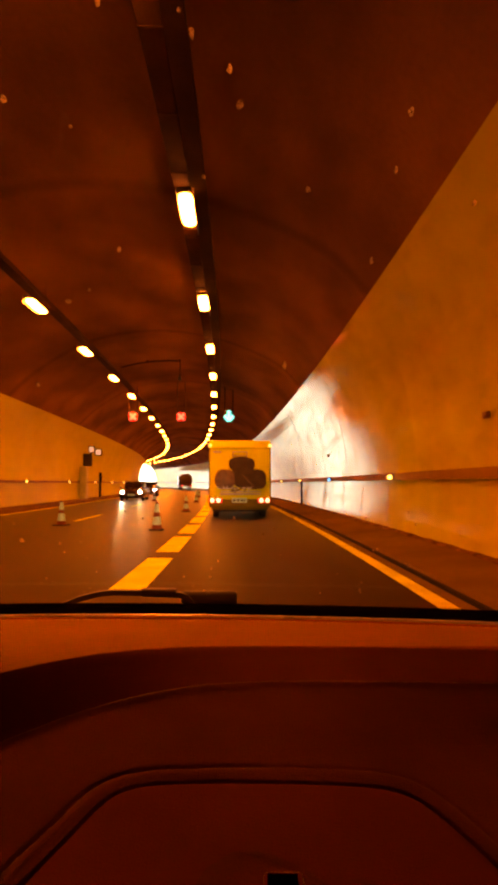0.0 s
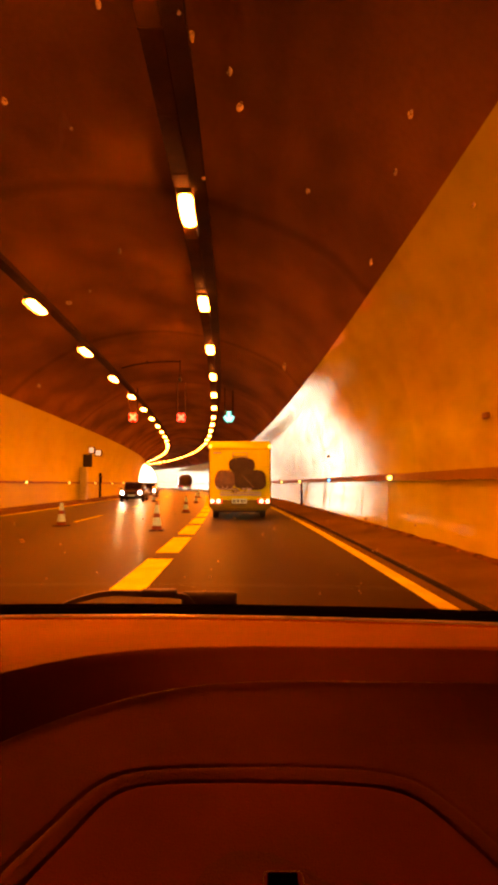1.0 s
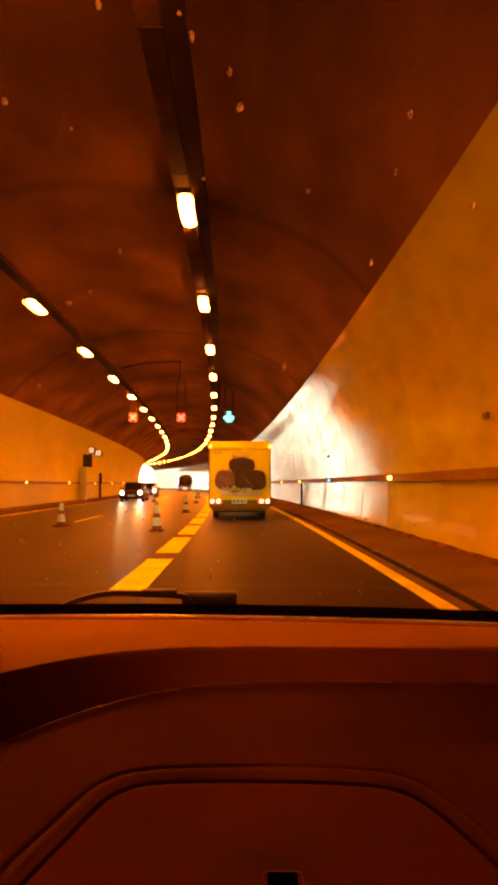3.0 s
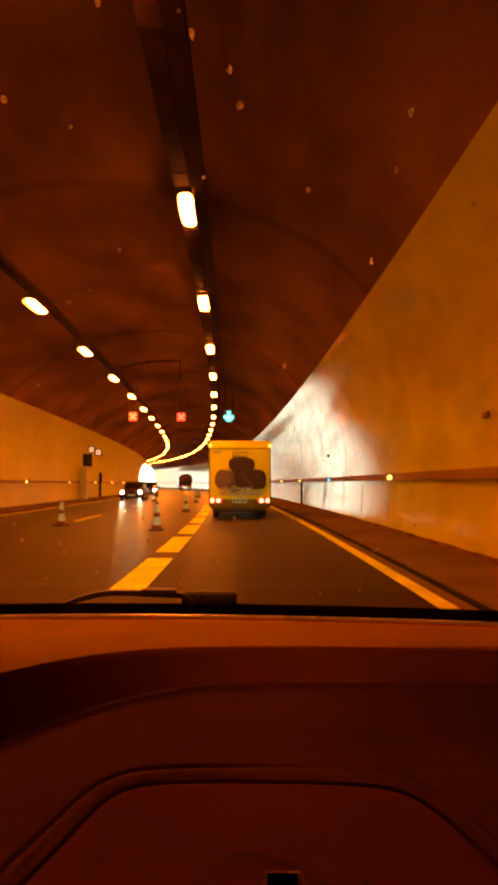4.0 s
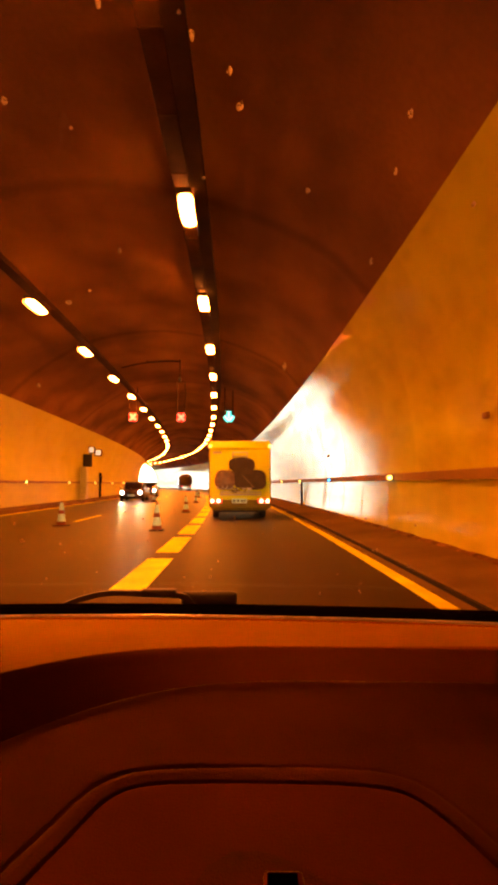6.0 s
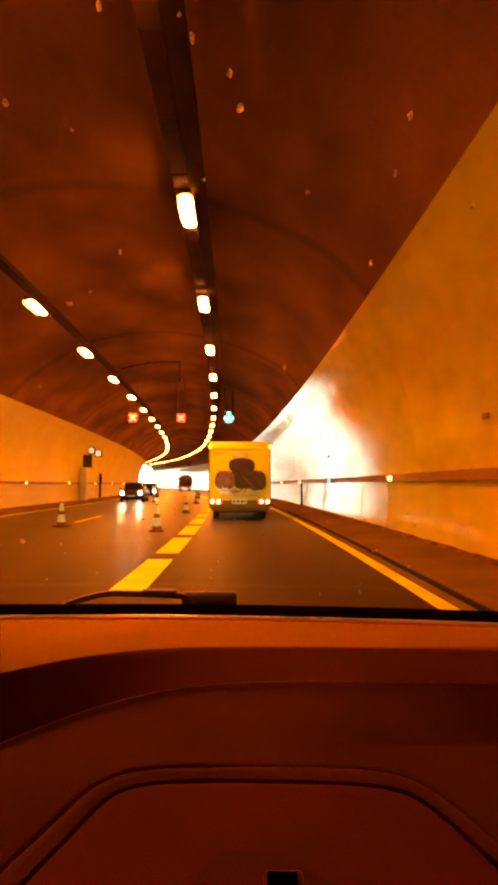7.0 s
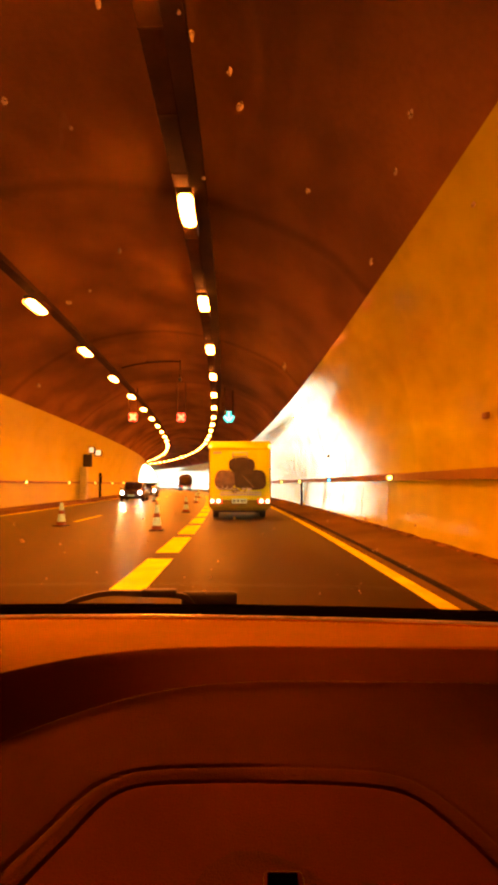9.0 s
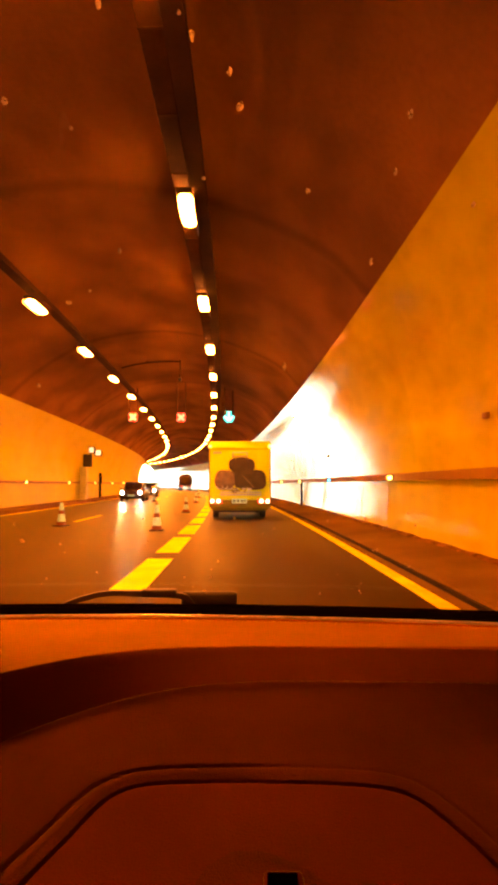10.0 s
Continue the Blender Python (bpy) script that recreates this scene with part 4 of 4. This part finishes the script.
for y in (1.55, -1.55):
    for x in (MID - 0.78, MID + 0.78):
        wheel(own, x, y, 0.31, 0.2)

for x in (MID - 0.62, MID + 0.62):
    b = bmesh.new()
    lathe(b, [(0.0, 0.0), (0.09, 0.0), (0.085, 0.02), (0.0, 0.03)], 20, Matrix.Translation((x, 2.235, 0.62)) @ Matrix.Rotation(radians(-90), 4, "X"))
    part("headlamp", b, M_REFLECT, own, "lit dipped headlamp")

# windscreen: a thin curved pane, black band at its foot
b = bmesh.new()
rows = [[b.verts.new(on_glass(MID - 0.78 + 1.56 * i / 40, j / 24)) for i in range(41)] for j in range(25)]
for p, q in zip(rows, rows[1:]):
    for i in range(40):
        b.faces.new((p[i], p[i + 1], q[i + 1], q[i]))
screen = part("windscreen", b, M_GLASS, own, "clear windscreen with dried insect specks")
screen.visible_shadow = False
b = bmesh.new()
foot = []
for i in range(41):
    x = MID - 0.78 + 1.56 * i / 40
    y = glass_base(x)
    foot.append([b.verts.new((x, yy, zz)) for yy, zz in ((y - 0.045, LEDGE - 0.06), (y - 0.030, LEDGE + 0.003), (y - 0.020, LEDGE + 0.010),
                                                         (y + 0.02, LEDGE + 0.009), (y + 0.05, LEDGE + 0.004), (y + 0.06, LEDGE - 0.06))])
for p, q in zip(foot, foot[1:]):
    for i in range(5):
        b.faces.new((p[i], p[i + 1], q[i + 1], q[i]))
bmesh.ops.recalc_face_normals(b, faces=b.faces[:])
part("screen_seal", b, M_SEAL, own, "black seal along the foot of the windscreen")

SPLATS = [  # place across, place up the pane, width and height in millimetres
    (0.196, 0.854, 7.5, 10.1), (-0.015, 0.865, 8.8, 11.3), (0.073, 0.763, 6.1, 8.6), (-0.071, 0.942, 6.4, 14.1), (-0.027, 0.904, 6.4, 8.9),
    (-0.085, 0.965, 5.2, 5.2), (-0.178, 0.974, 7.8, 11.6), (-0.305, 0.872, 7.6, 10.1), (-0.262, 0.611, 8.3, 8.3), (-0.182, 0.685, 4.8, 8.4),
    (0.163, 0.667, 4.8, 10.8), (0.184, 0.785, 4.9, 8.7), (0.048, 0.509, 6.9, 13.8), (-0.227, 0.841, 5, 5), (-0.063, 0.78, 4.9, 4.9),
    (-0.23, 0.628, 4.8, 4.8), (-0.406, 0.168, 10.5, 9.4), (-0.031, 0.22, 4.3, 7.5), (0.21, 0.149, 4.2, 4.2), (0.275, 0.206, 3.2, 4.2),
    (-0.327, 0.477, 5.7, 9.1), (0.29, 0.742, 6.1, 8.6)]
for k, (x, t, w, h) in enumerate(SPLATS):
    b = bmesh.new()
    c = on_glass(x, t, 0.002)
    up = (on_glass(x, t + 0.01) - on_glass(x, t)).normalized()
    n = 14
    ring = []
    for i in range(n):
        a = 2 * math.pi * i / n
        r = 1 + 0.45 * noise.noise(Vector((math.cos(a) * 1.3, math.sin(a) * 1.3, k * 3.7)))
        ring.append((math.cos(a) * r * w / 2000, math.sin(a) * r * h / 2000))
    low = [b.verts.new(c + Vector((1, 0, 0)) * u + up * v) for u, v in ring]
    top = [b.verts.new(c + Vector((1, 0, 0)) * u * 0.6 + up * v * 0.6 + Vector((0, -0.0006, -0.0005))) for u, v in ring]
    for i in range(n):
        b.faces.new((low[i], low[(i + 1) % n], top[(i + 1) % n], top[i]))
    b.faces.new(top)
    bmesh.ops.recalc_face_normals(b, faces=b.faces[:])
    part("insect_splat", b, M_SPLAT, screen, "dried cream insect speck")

# fine dust on the lower pane
b = bmesh.new()
dust = random.Random(4)
for i in range(85):
    x, u = dust.uniform(-0.42, 0.28), dust.uniform(0.03, 0.24)
    c, rad = on_glass(x, u, 0.002), 0.0006 + 0.0020 * dust.random() ** 3
    up = (on_glass(x, u + 0.01) - on_glass(x, u)).normalized()
    b.faces.new([b.verts.new(c + Vector((math.cos(a), 0, 0)) * rad + up * math.sin(a) * rad * 1.5) for a in (j * math.pi / 3 for j in range(6))])
part("windscreen_dust", b, M_SPLAT, screen, "pale dust specks on the glass", smooth=False)["kind"] = "stuff"

# wiper lying along the foot of the screen
def beam(bm, pts, w, h):
    """A flat bar through the points, w deep and h high."""
    rings = []
    for p in pts:
        p = Vector(p)
        rings.append([bm.verts.new(p + Vector((0, dy, dz))) for dy, dz in ((-w / 2, -h / 2), (w / 2, -h / 2), (w / 2, h / 2), (-w / 2, h / 2))])
    for p, q in zip(rings, rings[1:]):
        for i in range(4):
            bm.faces.new((p[i], p[(i + 1) % 4], q[(i + 1) % 4], q[i]))
    bm.faces.new(rings[0]), bm.faces.new(rings[-1][::-1])
    bmesh.ops.recalc_face_normals(bm, faces=bm.faces[:])
    return bm


WY = 1.17
W0 = EYE - 0.2172


def wp(x, z, y=WY):
    return (x, y, W0 + z)


wiper = part("wiper_arm", beam(bmesh.new(), [wp(-0.40, -0.033), wp(-0.343, -0.011), wp(-0.304, -0.001), wp(-0.276, 0.002), wp(-0.22, 0.001), wp(-0.141, -0.003), wp(-0.125, -0.008), wp(-0.108, -0.03)], 0.016, 0.010),
             M_WIPER, own, "black wiper arm")
b = bmesh.new()
box(b, wp(-0.185, 0.002), (0.07, 0.022, 0.015), 0.004)
part("wiper_joint", b, M_WIPER, wiper)
b = bmesh.new()
box(b, wp(-0.086, -0.012, WY + 0.012), (0.112, 0.022, 0.030), 0.009, None, 4)
part("wiper_blade", b, M_BLADE, wiper, "dark rubber wiper blade end")

# pale bead added where the dashboard meets the glass, imitating a glint
b = bmesh.new()
bead = [Vector((x, glass_base(x) - 0.048, LEDGE + 0.001)) for x in np.linspace(MID - 0.46, MID + 0.84, 50)]
for p, q in zip(bead, bead[1:]):
    tube(b, p, q, 0.0035, seg=8)
bmesh.ops.remove_doubles(b, verts=b.verts[:], dist=0.0004)
part("ledge_glint", b, M_GLINT, own, "pale bead imitating a glint along the dashboard edge")

# dashboard: far ledge, dark hollow behind it, raised panel with a lid towards the seat
SLOPE = 0.35


def panel_height(y):
    return LEDGE - SLOPE * (0.70 - y)


LX, LY = [-0.80, -0.42, -0.319, -0.266, -0.199, -0.12, 0.0, 0.128, 0.356, 0.60], [0.50, 0.665, 0.754, 0.810, 0.850, 0.872, 0.880, 0.878, 0.864, 0.83]
RX, RY = [-0.80, -0.42, -0.259, -0.212, -0.157, -0.096, -0.031, 0.07, 0.291, 0.60], [0.26, 0.50, 0.618, 0.650, 0.676, 0.696, 0.707, 0.712, 0.709, 0.68]


def soft_line(xs, ys):
    """Smooths a bent line to a curve."""
    gx = np.linspace(-0.8, 0.6, 281)
    gy = np.interp(gx, xs, ys)
    ker = np.hanning(41)
    gy = np.convolve(np.pad(gy, 20, mode="edge"), ker / ker.sum(), mode="valid")
    return lambda x: np.interp(x, gx, gy)


ledge_edge, ridge_edge = soft_line(LX, LY), soft_line(RX, RY)
LID = [(-0.245, 0.37), (-0.186, 0.483), (-0.1653, 0.5137), (-0.1426, 0.5529), (-0.130, 0.5650), (-0.1106, 0.5738), (-0.0791, 0.5778), (0.0019, 0.5788), (0.0826, 0.5768),
       (0.1248, 0.5735), (0.1514, 0.5640), (0.173, 0.5423), (0.2013, 0.5008), (0.245, 0.43), (0.26, 0.37), (0.22, 0.34), (-0.20, 0.34)]


def rounded(points, times=3):
    for _ in range(times):
        out = []
        for p, q in zip(points, points[1:] + points[:1]):
            out += [(p[0] * 0.75 + q[0] * 0.25, p[1] * 0.75 + q[1] * 0.25), (p[0] * 0.25 + q[0] * 0.75, p[1] * 0.25 + q[1] * 0.75)]
        points = out
    return points


LID_LINE = rounded(LID, 2)


def lid_distance(x, y):
    """Distance to the lid's outline, negative inside it."""
    best, inside = np.full(x.shape, 9.0), np.zeros(x.shape, bool)
    for (ax, ay), (bx, by) in zip(LID_LINE, LID_LINE[1:] + LID_LINE[:1]):
        dx, dy = bx - ax, by - ay
        t = np.clip(((x - ax) * dx + (y - ay) * dy) / (dx * dx + dy * dy + 1e-12), 0, 1)
        best = np.minimum(best, np.hypot(x - ax - t * dx, y - ay - t * dy))
        cross = ((ay > y) != (by > y)) & (x < (bx - ax) * (y - ay) / (by - ay + 1e-12) + ax)
        inside ^= cross
    return np.where(inside, -best, best)


def dash_height(x, y):
    c1, c2 = ledge_edge(x), ridge_edge(x)
    t = np.clip((y - c2) / (c1 - c2), 0, 1)
    hollow = np.interp(x, [-0.6, -0.35, -0.1, 0.15, 0.5], [0.30, 0.27, 0.145, 0.105, 0.105])
    near = LEDGE - SLOPE * (0.70 - np.minimum(y, c2))
    edge = LEDGE - SLOPE * (0.70 - c2)
    blend = edge + (LEDGE - edge) * (t * t * (3 - 2 * t))
    lip = np.interp(x, [-0.3, -0.1, 0.1], [0.14, 0.30, 0.80])
    mid = blend - hollow * np.minimum(1, (1 - t) / lip) ** 0.8 * np.minimum(1, t / 0.25)
    z = np.where(y >= c1, LEDGE, np.where(y <= c2, near, mid))
    z = z + np.interp(x, [-0.1, 0.15], [0.0040, 0.0014]) * np.exp(-((y - c2) / 0.006) ** 2)
    d = lid_distance(x, y)
    fade = np.interp(x, [-0.3, -0.05, 0.03, 0.10, 0.2], [1, 1, 0.3, 0.25, 0.45])
    z = z - np.interp(x, [-0.1, 0.15], [0.0025, 0.0012]) * np.exp(-((y - c2 - 0.005) / 0.0025) ** 2)
    groove = np.interp(x, [-0.2, -0.1], [0.0210, 0.0150])
    cut = np.clip((-0.0008 - d) / 0.0016, 0, 1)
    z = z - 0.010 * cut * cut * (3 - 2 * cut) - 0.0028 * fade * np.exp(-((d - groove) / 0.0020) ** 2) + 0.0015 * fade * np.exp(-((d - 0.5 * groove) / 0.005) ** 2)
    return z


def sag(x, y, z):
    """The panel falls away towards the door."""
    f = 1 + 0.24 * np.clip(x / 0.40, 0, 1.2) ** 1.6 * np.clip((0.88 - y) / 0.26, 0, 1)
    return np.minimum(x * f, 0.515), y * f, EYE + (z - EYE) * f


def sag_mesh(ob):
    for v in ob.data.vertices:
        v.co = [float(q) for q in sag(*v.co)]


NX, NY = 860, 640
gx = np.linspace(-0.78, 0.515, NX)
v01 = np.interp(np.linspace(0, 1, NY), [0, 0.10, 0.80, 1], [0, 0.18, 0.62, 1])   # finer rows round the lid and the ridge
X = np.repeat(gx[None, :], NY, 0)
Y = 0.30 + (glass_base(X) - 0.036 - 0.30) * v01[:, None]
Z = dash_height(X, Y)
rim = np.clip((Y - (glass_base(X) - 0.075)) / 0.039, 0, 1)
Z = Z - 0.004 * np.exp(-((rim - 0.30) / 0.12) ** 2) * (rim > 0) - 0.014 * np.clip((rim - 0.8) / 0.2, 0, 1) ** 2
X, Y, Z = sag(X, Y, Z)
verts = np.stack([X, Y, Z], -1).reshape(-1, 3)
ij = (np.arange(NY - 1)[:, None] * NX + np.arange(NX - 1)[None, :]).reshape(-1)
faces = np.stack([ij, ij + 1, ij + 1 + NX, ij + NX], -1)
me = bpy.data.meshes.new("dashboard")
me.from_pydata(verts.tolist(), [], faces.tolist())
me.materials.append(M_DASH)
me.polygons.foreach_set("use_smooth", [True] * len(me.polygons))
dashboard = new("dashboard", me)
dashboard.parent = own
dashboard["label"] = "dark grained plastic dashboard with curved ledge and hollow"

b = bmesh.new()
cx, cy = sum(p[0] for p in LID_LINE) / len(LID_LINE), sum(p[1] for p in LID_LINE) / len(LID_LINE)
loops = []
for inset, lift in ((0.0034, -0.012), (0.0036, -0.002), (0.0048, 0.0002), (0.0080, 0.0008), (0.016, 0.0010)):
    ring = []
    for (ax, ay), (bx, by) in zip(LID_LINE[-1:] + LID_LINE[:-1], LID_LINE[1:] + LID_LINE[:1]):
        px, py = (ax + bx) / 2, (ay + by) / 2
        n = Vector((by - ay, ax - bx)).normalized()
        if n.dot(Vector((cx - px, cy - py))) < 0:
            n = -n
        px, py = px + n.x * inset, py + n.y * inset
        ring.append(b.verts.new((px, py, panel_height(py) + lift)))
    loops.append(ring)
for p, q in zip(loops, loops[1:]):
    for i in range(len(p)):
        b.faces.new((p[i], p[(i + 1) % len(p)], q[(i + 1) % len(p)], q[i]))
b.faces.new(loops[-1])
bmesh.ops.recalc_face_normals(b, faces=b.faces[:])
lid = part("lid", b, M_LID, dashboard, "dark plastic compartment lid with rounded corners")

tilt = Matrix.Translation((0.0238, 0.4915, panel_height(0.4915) + 0.001)) @ Matrix.Rotation(math.atan(SLOPE), 4, "X")
b = bmesh.new()
box(b, (0.001, -0.0140, -0.0005), (0.032, 0.027, 0.008), 0.0036, tilt, 3)
latch = part("latch", b, M_LID, dashboard, "small raised latch")
sag_mesh(lid), sag_mesh(latch)
b = bmesh.new()
box(b, (0, -0.0185, 0.0065), (0.024, 0.022, 0.006), 0.001, tilt)
sag_mesh(part("latch_slot", b, M_SEAL, dashboard, "black latch slot"))
